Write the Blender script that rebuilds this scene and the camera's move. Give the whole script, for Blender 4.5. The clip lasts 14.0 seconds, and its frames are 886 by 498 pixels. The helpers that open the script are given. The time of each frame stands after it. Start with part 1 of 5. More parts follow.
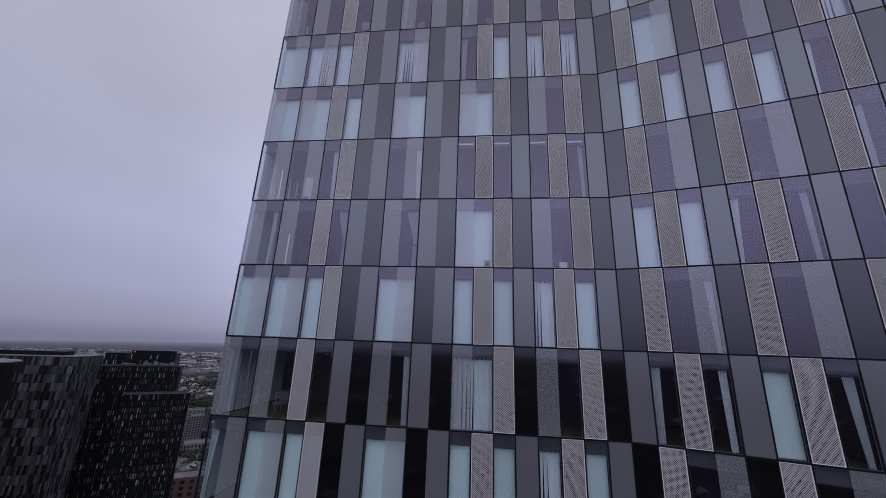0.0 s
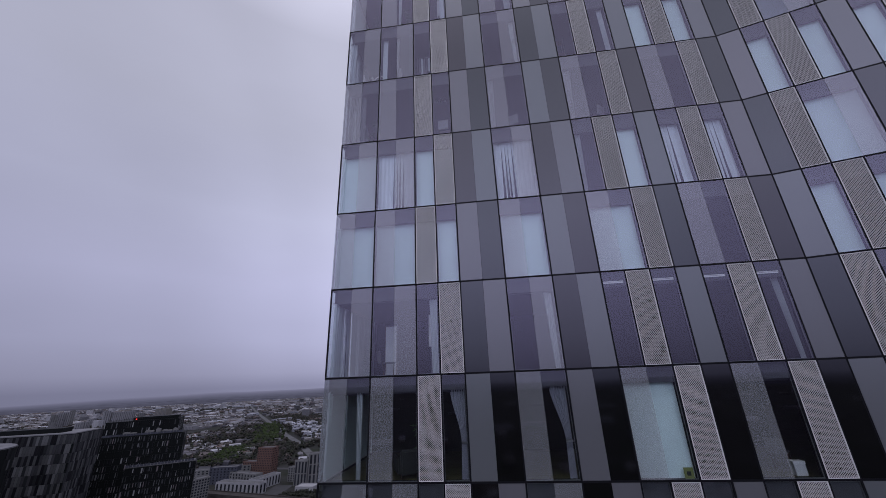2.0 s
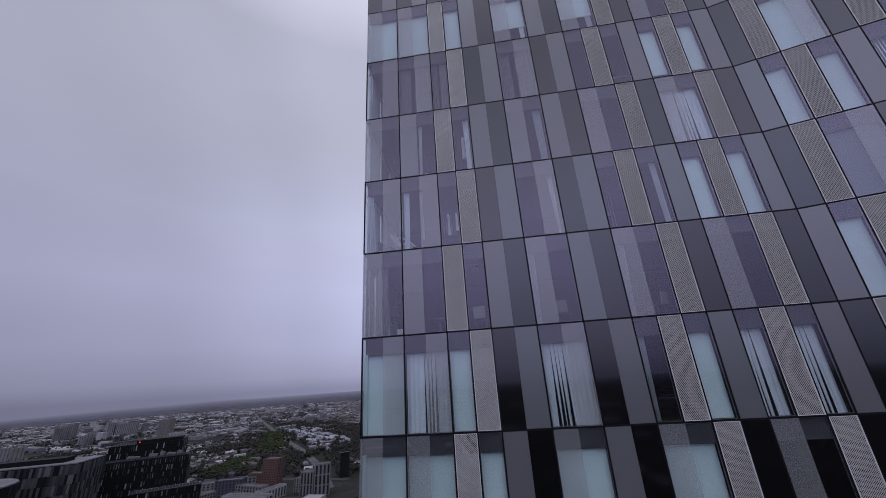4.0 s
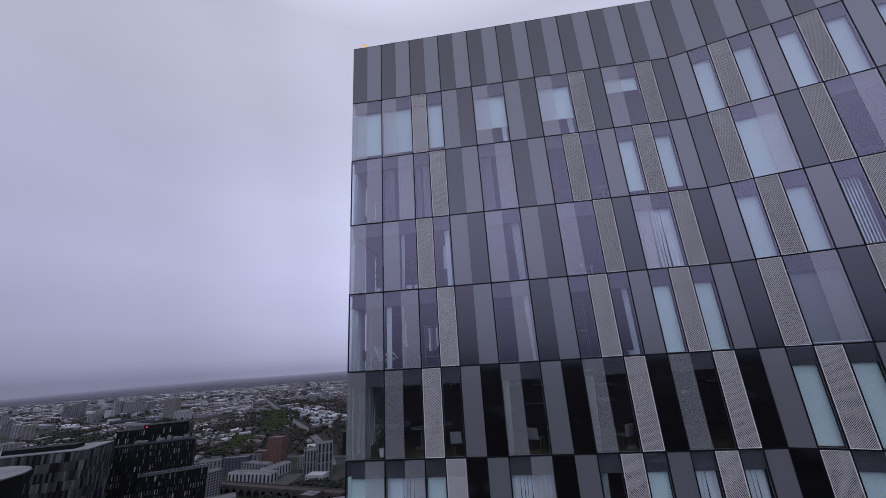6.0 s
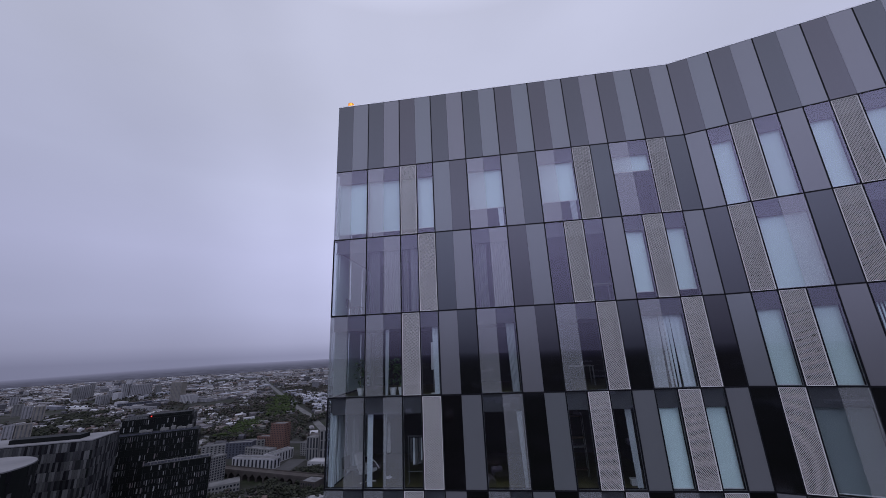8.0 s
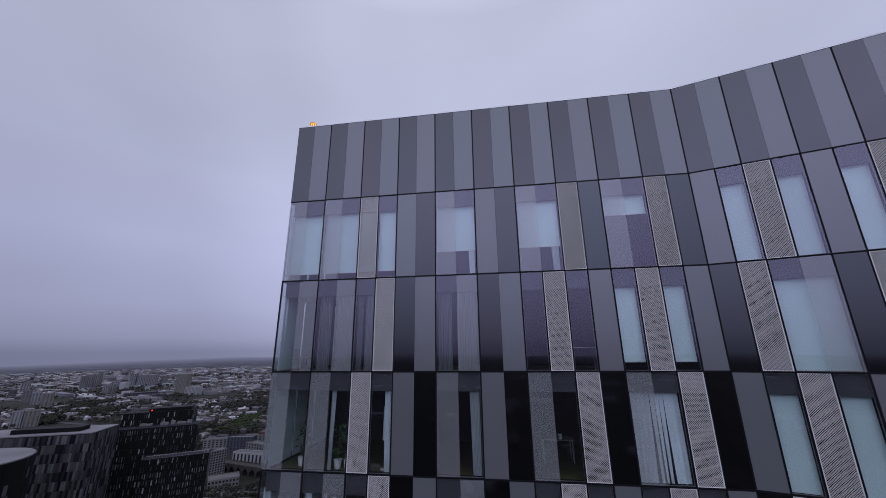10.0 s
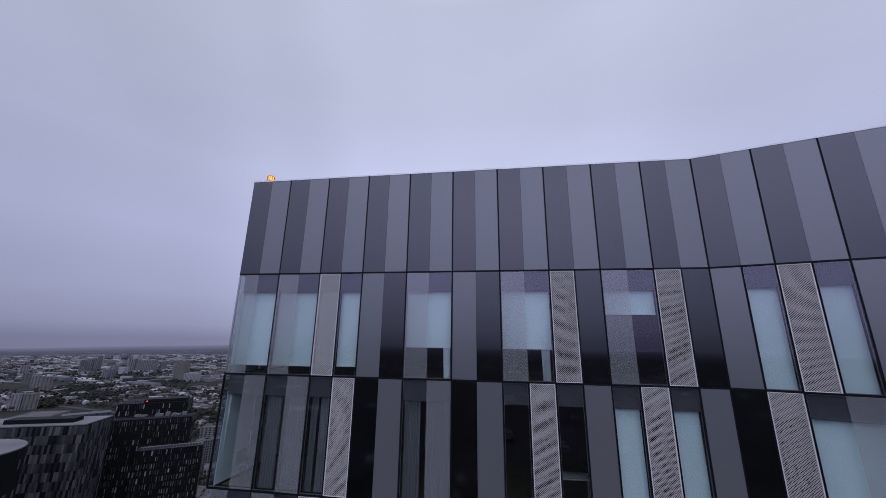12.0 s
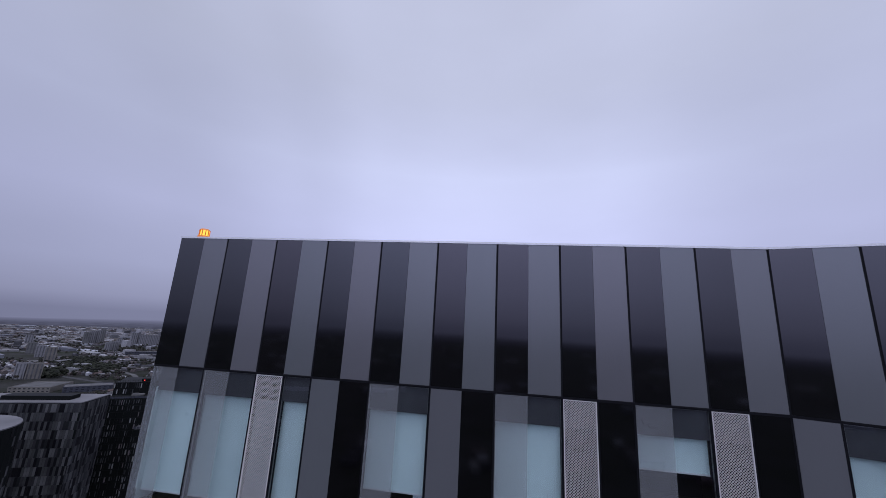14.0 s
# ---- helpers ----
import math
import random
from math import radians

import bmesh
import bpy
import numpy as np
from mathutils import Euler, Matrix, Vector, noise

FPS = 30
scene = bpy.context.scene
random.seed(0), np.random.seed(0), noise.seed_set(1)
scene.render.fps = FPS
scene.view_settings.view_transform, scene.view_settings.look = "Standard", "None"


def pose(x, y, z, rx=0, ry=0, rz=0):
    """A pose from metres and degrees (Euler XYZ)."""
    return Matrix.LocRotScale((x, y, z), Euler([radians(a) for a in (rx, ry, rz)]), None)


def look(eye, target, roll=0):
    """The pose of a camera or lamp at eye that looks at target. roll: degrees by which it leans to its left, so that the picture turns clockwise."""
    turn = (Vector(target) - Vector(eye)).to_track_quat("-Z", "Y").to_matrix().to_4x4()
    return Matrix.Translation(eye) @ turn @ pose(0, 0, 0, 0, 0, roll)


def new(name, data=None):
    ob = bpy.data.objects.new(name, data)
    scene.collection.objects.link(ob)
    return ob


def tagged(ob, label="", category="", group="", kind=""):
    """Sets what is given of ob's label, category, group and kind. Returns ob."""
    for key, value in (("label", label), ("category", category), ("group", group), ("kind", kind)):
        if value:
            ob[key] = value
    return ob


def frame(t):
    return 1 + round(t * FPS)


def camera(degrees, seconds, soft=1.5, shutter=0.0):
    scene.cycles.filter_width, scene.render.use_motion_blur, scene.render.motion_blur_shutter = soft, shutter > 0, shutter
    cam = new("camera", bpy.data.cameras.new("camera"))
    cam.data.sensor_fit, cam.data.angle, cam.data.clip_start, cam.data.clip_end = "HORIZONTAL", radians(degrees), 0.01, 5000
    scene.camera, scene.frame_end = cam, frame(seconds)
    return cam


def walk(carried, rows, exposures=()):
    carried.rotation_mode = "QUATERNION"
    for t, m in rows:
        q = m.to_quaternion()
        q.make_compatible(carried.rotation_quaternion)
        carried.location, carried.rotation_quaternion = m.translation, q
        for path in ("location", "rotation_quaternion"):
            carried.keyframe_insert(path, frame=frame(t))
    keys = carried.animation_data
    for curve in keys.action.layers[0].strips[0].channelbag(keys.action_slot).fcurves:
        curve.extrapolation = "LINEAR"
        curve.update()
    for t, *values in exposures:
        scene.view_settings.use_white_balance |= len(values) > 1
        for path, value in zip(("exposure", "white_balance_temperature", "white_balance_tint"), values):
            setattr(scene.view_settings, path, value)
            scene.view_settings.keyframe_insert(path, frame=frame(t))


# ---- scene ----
# Camera: seconds, x, y, z, yaw, pitch, roll.
cam = camera(102.17, 14.0, soft=0.85)
PATH = (
    (0.0, 10.123, -13.570, 127.684, 6.70, 15.45, 2.25),
    (0.5, 8.450, -12.828, 128.761, 6.74, 17.08, 0.61),
    (1.0, 7.067, -12.292, 130.169, 6.75, 18.42, -0.44),
    (1.5, 6.027, -11.873, 131.862, 6.65, 19.36, -1.50),
    (2.0, 5.305, -11.593, 133.454, 6.58, 20.05, -2.22),
    (2.5, 4.819, -11.467, 135.234, 6.47, 20.46, -2.89),
    (3.0, 4.552, -11.520, 137.221, 6.50, 20.64, -3.22),
    (3.5, 4.424, -11.802, 139.264, 6.48, 20.55, -3.54),
    (4.0, 4.462, -12.294, 140.960, 6.58, 20.25, -3.66),
    (6.5, 6.136, -14.549, 147.192, 6.85, 16.54, -3.39),
    (7.0, 6.314, -14.557, 148.634, 6.98, 15.99, -3.16),
    (7.5, 6.470, -14.453, 149.801, 7.21, 15.71, -2.75),
    (8.0, 6.647, -14.205, 150.435, 7.39, 15.57, -2.54),
    (10.5, 8.449, -12.142, 153.481, 8.63, 15.66, -0.18),
    (11.0, 8.629, -11.839, 154.508, 8.64, 15.33, 0.04),
    (11.5, 8.785, -11.533, 155.459, 8.63, 14.99, 0.36),
    (12.0, 8.869, -11.192, 156.300, 8.54, 14.51, 0.83),
    (12.5, 8.908, -10.721, 157.130, 8.56, 13.92, 1.38),
    (13.0, 8.960, -10.119, 157.966, 8.67, 13.65, 1.88),
    (13.5, 8.965, -9.496, 158.899, 8.62, 12.97, 2.44),
    (14.0, 8.999, -8.805, 159.855, 8.86, 12.41, 3.18),
)


def eye_pose(x, y, z, yaw, pitch, roll):
    return pose(x, y, z, 0, 0, yaw) @ pose(0, 0, 0, 90 + pitch) @ pose(0, 0, 0, 0, 0, roll)


walk(cam, [(row[0], eye_pose(*row[1:])) for row in PATH],
     [(0.0, -0.12, 6760.0, 12.0), (0.5, 0.08, 6720.0, 11.5), (1.5, -0.09, 6720.0, 11.5), (2.5, -0.20, 6710.0, 11.0), (4.0, -0.25, 6700.0, 11.0), (6.5, -0.02, 6590.0, 10.0), (8.0, -0.06, 6530.0, 10.0), (10.5, -0.12, 6440.0, 10.0), (12.5, -0.07, 6390.0, 9.8), (14.0, -0.04, 6380.0, 9.5)])

import functools

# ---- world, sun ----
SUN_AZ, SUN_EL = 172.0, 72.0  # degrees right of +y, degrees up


def srgb(r, g, b):
    return tuple(((c / 255 + 0.055) / 1.055) ** 2.4 if c > 10 else c / 255 / 12.92 for c in (r, g, b)) + (1.0,)


world = bpy.data.worlds.new("overcast")
scene.world = world
world.use_nodes = True
wn, wl = world.node_tree.nodes, world.node_tree.links
wn.clear()
w_out = wn.new("ShaderNodeOutputWorld")
w_bg = wn.new("ShaderNodeBackground")
w_sky = wn.new("ShaderNodeTexSky")
w_sky.sky_type = "NISHITA"
w_sky.sun_disc = False
w_sky.sun_elevation, w_sky.sun_rotation = radians(SUN_EL), radians(SUN_AZ)
w_sky.dust_density = 4.0
w_co = wn.new("ShaderNodeTexCoord")
w_sep = wn.new("ShaderNodeSeparateXYZ")
wl.new(w_co.outputs["Generated"], w_sep.inputs[0])
w_ramp = wn.new("ShaderNodeValToRGB")
stops = w_ramp.color_ramp
stops.elements[0].position, stops.elements[0].color = 0.0, srgb(147, 150, 182)
stops.elements[1].position, stops.elements[1].color = 1.0, srgb(182, 183, 204)
for place, colour in ((0.03, (171, 174, 208)), (0.10, (190, 194, 231)), (0.24, (204, 208, 246)), (0.40, (205, 210, 243)), (0.58, (178, 182, 206)), (0.75, (149, 152, 171))):
    stops.elements.new(place).color = srgb(*colour)
wl.new(w_sep.outputs["Z"], w_ramp.inputs[0])
w_map = wn.new("ShaderNodeMapping")
w_map.inputs["Scale"].default_value = (1.3, 1.3, 3.2)
w_noise = wn.new("ShaderNodeTexNoise")
w_noise.inputs["Scale"].default_value, w_noise.inputs["Detail"].default_value, w_noise.inputs["Roughness"].default_value = 1.7, 5.0, 0.5
wl.new(w_co.outputs["Generated"], w_map.inputs[0])
wl.new(w_map.outputs[0], w_noise.inputs[0])
w_cloud = wn.new("ShaderNodeMapRange")
w_cloud.inputs["From Min"].default_value, w_cloud.inputs["From Max"].default_value = 0.3, 0.7
w_cloud.inputs["To Min"].default_value, w_cloud.inputs["To Max"].default_value = 0.965, 1.035
wl.new(w_noise.outputs[0], w_cloud.inputs[0])
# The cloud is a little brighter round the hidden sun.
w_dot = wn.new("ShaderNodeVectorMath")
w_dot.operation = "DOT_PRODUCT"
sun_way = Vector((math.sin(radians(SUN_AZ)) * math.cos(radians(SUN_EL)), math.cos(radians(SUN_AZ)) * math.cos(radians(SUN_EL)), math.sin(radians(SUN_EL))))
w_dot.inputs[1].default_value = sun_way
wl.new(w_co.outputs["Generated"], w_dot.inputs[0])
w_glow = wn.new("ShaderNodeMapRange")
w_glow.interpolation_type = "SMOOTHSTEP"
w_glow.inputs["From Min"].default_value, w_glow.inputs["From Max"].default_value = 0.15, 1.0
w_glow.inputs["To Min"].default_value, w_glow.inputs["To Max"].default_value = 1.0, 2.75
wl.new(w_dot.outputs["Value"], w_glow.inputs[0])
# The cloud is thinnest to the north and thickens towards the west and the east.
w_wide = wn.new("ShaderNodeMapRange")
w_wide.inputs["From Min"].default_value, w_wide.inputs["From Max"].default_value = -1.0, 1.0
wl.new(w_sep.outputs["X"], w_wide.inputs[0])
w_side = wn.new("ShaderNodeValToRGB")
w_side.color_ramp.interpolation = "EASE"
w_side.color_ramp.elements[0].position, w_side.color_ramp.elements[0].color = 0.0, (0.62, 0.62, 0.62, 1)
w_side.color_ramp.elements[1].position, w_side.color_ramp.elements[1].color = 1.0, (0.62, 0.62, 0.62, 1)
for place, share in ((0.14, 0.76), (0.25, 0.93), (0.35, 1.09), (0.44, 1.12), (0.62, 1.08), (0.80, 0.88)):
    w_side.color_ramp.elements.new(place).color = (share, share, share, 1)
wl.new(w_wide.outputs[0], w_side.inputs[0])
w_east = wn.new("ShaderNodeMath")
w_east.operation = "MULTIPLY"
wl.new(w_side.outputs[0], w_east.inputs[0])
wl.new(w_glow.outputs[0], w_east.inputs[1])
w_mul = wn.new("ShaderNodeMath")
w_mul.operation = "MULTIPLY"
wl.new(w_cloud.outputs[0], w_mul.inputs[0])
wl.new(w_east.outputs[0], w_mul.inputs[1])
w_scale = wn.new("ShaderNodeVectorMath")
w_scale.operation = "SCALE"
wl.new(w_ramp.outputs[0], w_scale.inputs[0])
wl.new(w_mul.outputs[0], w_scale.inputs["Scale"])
w_skys = wn.new("ShaderNodeVectorMath")
w_skys.operation = "SCALE"
w_skys.inputs["Scale"].default_value = 0.05
wl.new(w_sky.outputs[0], w_skys.inputs[0])
w_mix = wn.new("ShaderNodeMix")
w_mix.data_type = "RGBA"
w_mix.inputs[0].default_value = 0.96
wl.new(w_skys.outputs[0], w_mix.inputs[6])
wl.new(w_scale.outputs[0], w_mix.inputs[7])
wl.new(w_mix.outputs[2], w_bg.inputs[0])
w_bg.inputs[1].default_value = 1.0
wl.new(w_bg.outputs[0], w_out.inputs[0])

sun = new("sun", bpy.data.lights.new("sun", "SUN"))
sun.data.energy, sun.data.angle, sun.data.color = 0.5, radians(20), (0.97, 0.97, 1.0)
sun.matrix_world = look(sun_way * 400, (0, 0, 0))


# ---- materials ----
def material(name):
    m = bpy.data.materials.new(name)
    m.use_nodes = True
    m.node_tree.nodes.clear()
    return m, m.node_tree.nodes, m.node_tree.links


def coords(n, l, scale, obj=True):
    c, mp = n.new("ShaderNodeTexCoord"), n.new("ShaderNodeMapping")
    mp.inputs["Scale"].default_value = scale
    l.new(c.outputs["Object" if obj else "Generated"], mp.inputs[0])
    return mp.outputs[0]


def noise_fac(n, l, vec, scale, lo, hi, detail=4.0):
    t, r = n.new("ShaderNodeTexNoise"), n.new("ShaderNodeMapRange")
    t.inputs["Scale"].default_value, t.inputs["Detail"].default_value = scale, detail
    l.new(vec, t.inputs[0])
    r.inputs["From Min"].default_value, r.inputs["From Max"].default_value = 0.3, 0.7
    r.inputs["To Min"].default_value, r.inputs["To Max"].default_value = lo, hi
    l.new(t.outputs[0], r.inputs[0])
    return r.outputs[0]


def times_value(n, l, colour, *facs):
    out = None
    for f in facs:
        m = n.new("ShaderNodeVectorMath")
        m.operation = "SCALE"
        if out is None:
            if isinstance(colour, tuple):
                m.inputs[0].default_value = colour[:3]
            else:
                l.new(colour, m.inputs[0])
        else:
            l.new(out, m.inputs[0])
        l.new(f, m.inputs["Scale"])
        out = m.outputs[0]
    return out


def random_fac(n, l, lo, hi, island=False):
    r = n.new("ShaderNodeMapRange")
    if island:
        l.new(n.new("ShaderNodeNewGeometry").outputs["Random Per Island"], r.inputs[0])
    else:
        l.new(n.new("ShaderNodeObjectInfo").outputs["Random"], r.inputs[0])
    r.inputs["To Min"].default_value, r.inputs["To Max"].default_value = lo, hi
    return r.outputs[0]


def surface(name, colour, rough=0.6, metal=0.0, ior=1.45, spread=0.06, grain=40.0, grain_amount=0.05, stain=1.2, stain_amount=0.08, bump=0.0, island=False, streak=1.0, rough_spread=0.05):
    """Painted, coated or mineral surface with grain, stains and a slight change from piece to piece."""
    m, n, l = material(name)
    out, b = n.new("ShaderNodeOutputMaterial"), n.new("ShaderNodeBsdfPrincipled")
    vec = coords(n, l, (1, 1, 1.0 / streak))
    col = times_value(n, l, tuple(colour), noise_fac(n, l, vec, grain, 1 - grain_amount, 1 + grain_amount), noise_fac(n, l, vec, stain, 1 - stain_amount, 1 + stain_amount),
                      random_fac(n, l, 1 - spread, 1 + spread, island))
    l.new(col, b.inputs["Base Color"])
    l.new(noise_fac(n, l, vec, stain * 2.3, max(0.01, rough - rough_spread), rough + rough_spread), b.inputs["Roughness"])
    b.inputs["Metallic"].default_value, b.inputs["IOR"].default_value = metal, ior
    if bump:
        bp = n.new("ShaderNodeBump")
        bp.inputs["Strength"].default_value, bp.inputs["Distance"].default_value = bump, 0.01
        t = n.new("ShaderNodeTexNoise")
        t.inputs["Scale"].default_value = grain
        l.new(vec, t.inputs[0])
        l.new(t.outputs[0], bp.inputs["Height"])
        l.new(bp.outputs[0], b.inputs["Normal"])
    l.new(b.outputs[0], out.inputs[0])
    return m


def wavy_normal(n, l, strength):
    """The slight pillow and roll of toughened glass."""
    vec = coords(n, l, (1, 1, 0.5))
    t, bp = n.new("ShaderNodeTexNoise"), n.new("ShaderNodeBump")
    t.inputs["Scale"].default_value, t.inputs["Detail"].default_value = 0.9, 1.0
    l.new(vec, t.inputs[0])
    bp.inputs["Strength"].default_value, bp.inputs["Distance"].default_value = strength, 0.02
    l.new(t.outputs[0], bp.inputs["Height"])
    return bp.outputs[0]


def glass(name, tint, gloss_low, veil=0.0, veil_colour=(0.3, 0.32, 0.36), sheen=(0.93, 0.875, 1.05, 1)):
    """A coated pane: clear, with gloss that grows towards grazing; veil is the share that printed dots cover."""
    m, n, l = material(name)
    out = n.new("ShaderNodeOutputMaterial")
    clear, gloss, mix = n.new("ShaderNodeBsdfTransparent"), n.new("ShaderNodeBsdfGlossy"), n.new("ShaderNodeMixShader")
    clear.inputs[0].default_value = tint
    gloss.inputs["Roughness"].default_value = 0.012
    gloss.inputs[0].default_value = sheen
    l.new(wavy_normal(n, l, 0.012), gloss.inputs["Normal"])
    facing, power, share = n.new("ShaderNodeLayerWeight"), n.new("ShaderNodeMath"), n.new("ShaderNodeMapRange")
    facing.inputs[0].default_value = 0.5
    power.operation = "POWER"
    power.inputs[1].default_value = 4.0
    l.new(facing.outputs["Facing"], power.inputs[0])
    l.new(power.outputs[0], share.inputs[0])
    share.inputs["To Min"].default_value, share.inputs["To Max"].default_value = gloss_low, 1.0
    under = clear.outputs[0]
    if veil:
        dots, veiled = n.new("ShaderNodeBsdfDiffuse"), n.new("ShaderNodeMixShader")
        vec = coords(n, l, (1, 1, 1))
        l.new(times_value(n, l, veil_colour, noise_fac(n, l, vec, 1.3, 0.95, 1.05), random_fac(n, l, 0.95, 1.05)), dots.inputs[0])
        veiled.inputs[0].default_value = veil
        l.new(under, veiled.inputs[1])
        l.new(dots.outputs[0], veiled.inputs[2])
        under = veiled.outputs[0]
    l.new(share.outputs[0], mix.inputs[0])
    l.new(under, mix.inputs[1])
    l.new(gloss.outputs[0], mix.inputs[2])
    l.new(mix.outputs[0], out.inputs[0])
    return m


def pane_body():
    """The inner faces of a pane, which pass light on."""
    m, n, l = material("pane_body")
    out, clear = n.new("ShaderNodeOutputMaterial"), n.new("ShaderNodeBsdfTransparent")
    clear.inputs[0].default_value = (0.97, 0.985, 0.98, 1)
    l.new(clear.outputs[0], out.inputs[0])
    return m


def shiny_panel(name, colours, ior, rough, spread=0.05, sheens=((0.90, 0.94, 1.0), (0.90, 0.94, 1.0))):
    """Opaque back-painted glass; each panel lies somewhere between two tones."""
    m, n, l = material(name)
    out, b = n.new("ShaderNodeOutputMaterial"), n.new("ShaderNodeBsdfPrincipled")
    vec = coords(n, l, (1, 1, 0.4))
    pick = n.new("ShaderNodeObjectInfo").outputs["Random"]
    tones = []
    for first, second in (colours, sheens):
        mix = n.new("ShaderNodeMix")
        mix.data_type = "RGBA"
        mix.inputs[6].default_value, mix.inputs[7].default_value = (*first, 1), (*second, 1)
        l.new(pick, mix.inputs[0])
        tones.append(mix.outputs[2])
    shade = n.new("ShaderNodeTexWhiteNoise")
    shade.noise_dimensions = "1D"
    l.new(pick, shade.inputs["W"])
    level = n.new("ShaderNodeMapRange")
    level.inputs["To Min"].default_value, level.inputs["To Max"].default_value = 1 - spread, 1 + spread
    l.new(shade.outputs["Value"], level.inputs[0])
    l.new(times_value(n, l, tones[0], noise_fac(n, l, vec, 1.1, 0.98, 1.02), noise_fac(n, l, vec, 60, 0.985, 1.015), level.outputs[0]), b.inputs["Base Color"])
    l.new(tones[1], b.inputs["Specular Tint"])
    l.new(noise_fac(n, l, vec, 3.0, rough * 0.93, rough * 1.07), b.inputs["Roughness"])
    b.inputs["IOR"].default_value = ior
    l.new(wavy_normal(n, l, 0.022), b.inputs["Normal"])
    l.new(b.outputs[0], out.inputs[0])
    return m


def glow(name, colour, strength):
    m, n, l = material(name)
    out, e = n.new("ShaderNodeOutputMaterial"), n.new("ShaderNodeEmission")
    e.inputs[0].default_value, e.inputs[1].default_value = colour, strength
    l.new(e.outputs[0], out.inputs[0])
    return m


GREY = shiny_panel("grey_printed_glass", ((0.108, 0.115, 0.121), (0.116, 0.115, 0.125)), 1.85, 0.20, 0.05, ((0.87, 0.90, 1.0), (0.92, 0.90, 1.0)))
BLACK = shiny_panel("black_back_painted_glass", ((0.0008, 0.0008, 0.0010), (0.0008, 0.0008, 0.0011)), 1.80, 0.06, 0.2, ((0.87, 0.91, 1.0), (0.93, 0.89, 1.0)))
CLEAR = glass("clear_coated_glass", (0.78, 0.815, 0.825, 1), 0.092, sheen=(0.915, 0.85, 1.09, 1))
VEIL = glass("dot_printed_glass", (0.92, 0.95, 0.96, 1), 0.10, 0.46, (0.265, 0.277, 0.285))
TINTED = glass("tinted_rear_pane", (0.46, 0.49, 0.51, 1), 0.09)
PANE_BODY = pane_body()
ALU_DARK = surface("dark_anodised_aluminium", (0.006, 0.006, 0.008), 0.6, 0.0, 1.2)
ALU_LIGHT = surface("pale_aluminium", (0.50, 0.485, 0.475), 0.45, 0.1, spread=0.05, stain_amount=0.12, streak=4)
ALU_EDGE = surface("bright_aluminium_frame", (0.66, 0.645, 0.64), 0.4, 0.1, spread=0.05)
SASH = surface("grey_sash_metal", (0.16, 0.165, 0.17), 0.5, 0.3, spread=0.15)
CAVITY = surface("dark_cavity", (0.02, 0.02, 0.022), 0.8)
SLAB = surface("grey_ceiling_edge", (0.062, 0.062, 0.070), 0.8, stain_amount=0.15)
# Much darker than white plaster: the dimness of the rooms is in this colour.
GLOOM_PLASTER = surface("plaster_darkened_for_gloom", (0.034, 0.035, 0.036), 0.85, bump=0.1)
FLOORING = surface("oak_floor", (0.080, 0.074, 0.026), 0.5)
BLIND = surface("white_blind_fabric", (0.73, 0.87, 0.85), 0.8, spread=0.08, grain=300, stain=0.8, stain_amount=0.05)
BLIND_GREY = surface("grey_blind_fabric", (0.20, 0.23, 0.235), 0.8, spread=0.08, grain=300, stain=0.8, stain_amount=0.05)
SHEER = surface("pale_curtain_cloth", (0.74, 0.79, 0.82), 0.85, spread=0.12, grain=200)
SIDE_CLOTH = surface("dull_curtain_cloth", (0.62, 0.65, 0.67), 0.85, spread=0.4, grain=200)
DRAPE = surface("grey_curtain_cloth", (0.17, 0.17, 0.18), 0.85, spread=0.3, grain=200)
WHITE_PAINT = surface("white_lacquer", (0.75, 0.75, 0.75), 0.4)
FURNITURE = surface("pale_grey_laminate", (0.26, 0.26, 0.26), 0.45, spread=0.2)
CHAIR_SHELL = surface("grey_plastic_shell", (0.17, 0.17, 0.17), 0.5, spread=0.4)
WOOD = surface("dark_wood", (0.10, 0.06, 0.04), 0.5)
LEAF = surface("house_plant_leaf", (0.05, 0.11, 0.035), 0.5, spread=0.3)
ROOFING = surface("roof_membrane", (0.23, 0.23, 0.24), 0.8, stain=0.2, stain_amount=0.25, bump=0.2)
CAP = surface("pale_coping_metal", (0.7, 0.7, 0.72), 0.35, 0.3)
AMBER = glow("amber_lamp", (1.0, 0.50, 0.08, 1), 1.7)
AMBER_SHELL = surface("amber_lens", (0.8, 0.25, 0.03), 0.3)
RED = glow("red_lamp", (1.0, 0.05, 0.05, 1), 2.0)
STICKER = surface("olive_notice", (0.20, 0.23, 0.07), 0.6)
TIED_CLOTH = surface("grey_lilac_curtain_cloth", (0.36, 0.36, 0.41), 0.85, spread=0.2, grain=200)
DARK_SEAT = surface("dark_upholstery", (0.03, 0.032, 0.03), 0.8, spread=0.2)


# ---- mesh helpers ----
def put(name, mesh, mats, parent=None, m=None, label=""):
    ob = new(name, mesh)
    if parent is not None:
        ob.parent = parent
    if m is not None:
        ob.matrix_basis = m
    if label:
        tagged(ob, label)
    if mats is not None and not mesh.materials:
        for x in mats if isinstance(mats, (list, tuple)) else [mats]:
            mesh.materials.append(x)
    return ob


def part(name, bm, mat, parent, label="", m=None):
    mesh = bpy.data.meshes.new(name)
    bm.to_mesh(mesh)
    bm.free()
    return put(name, mesh, mat, parent, m, label)


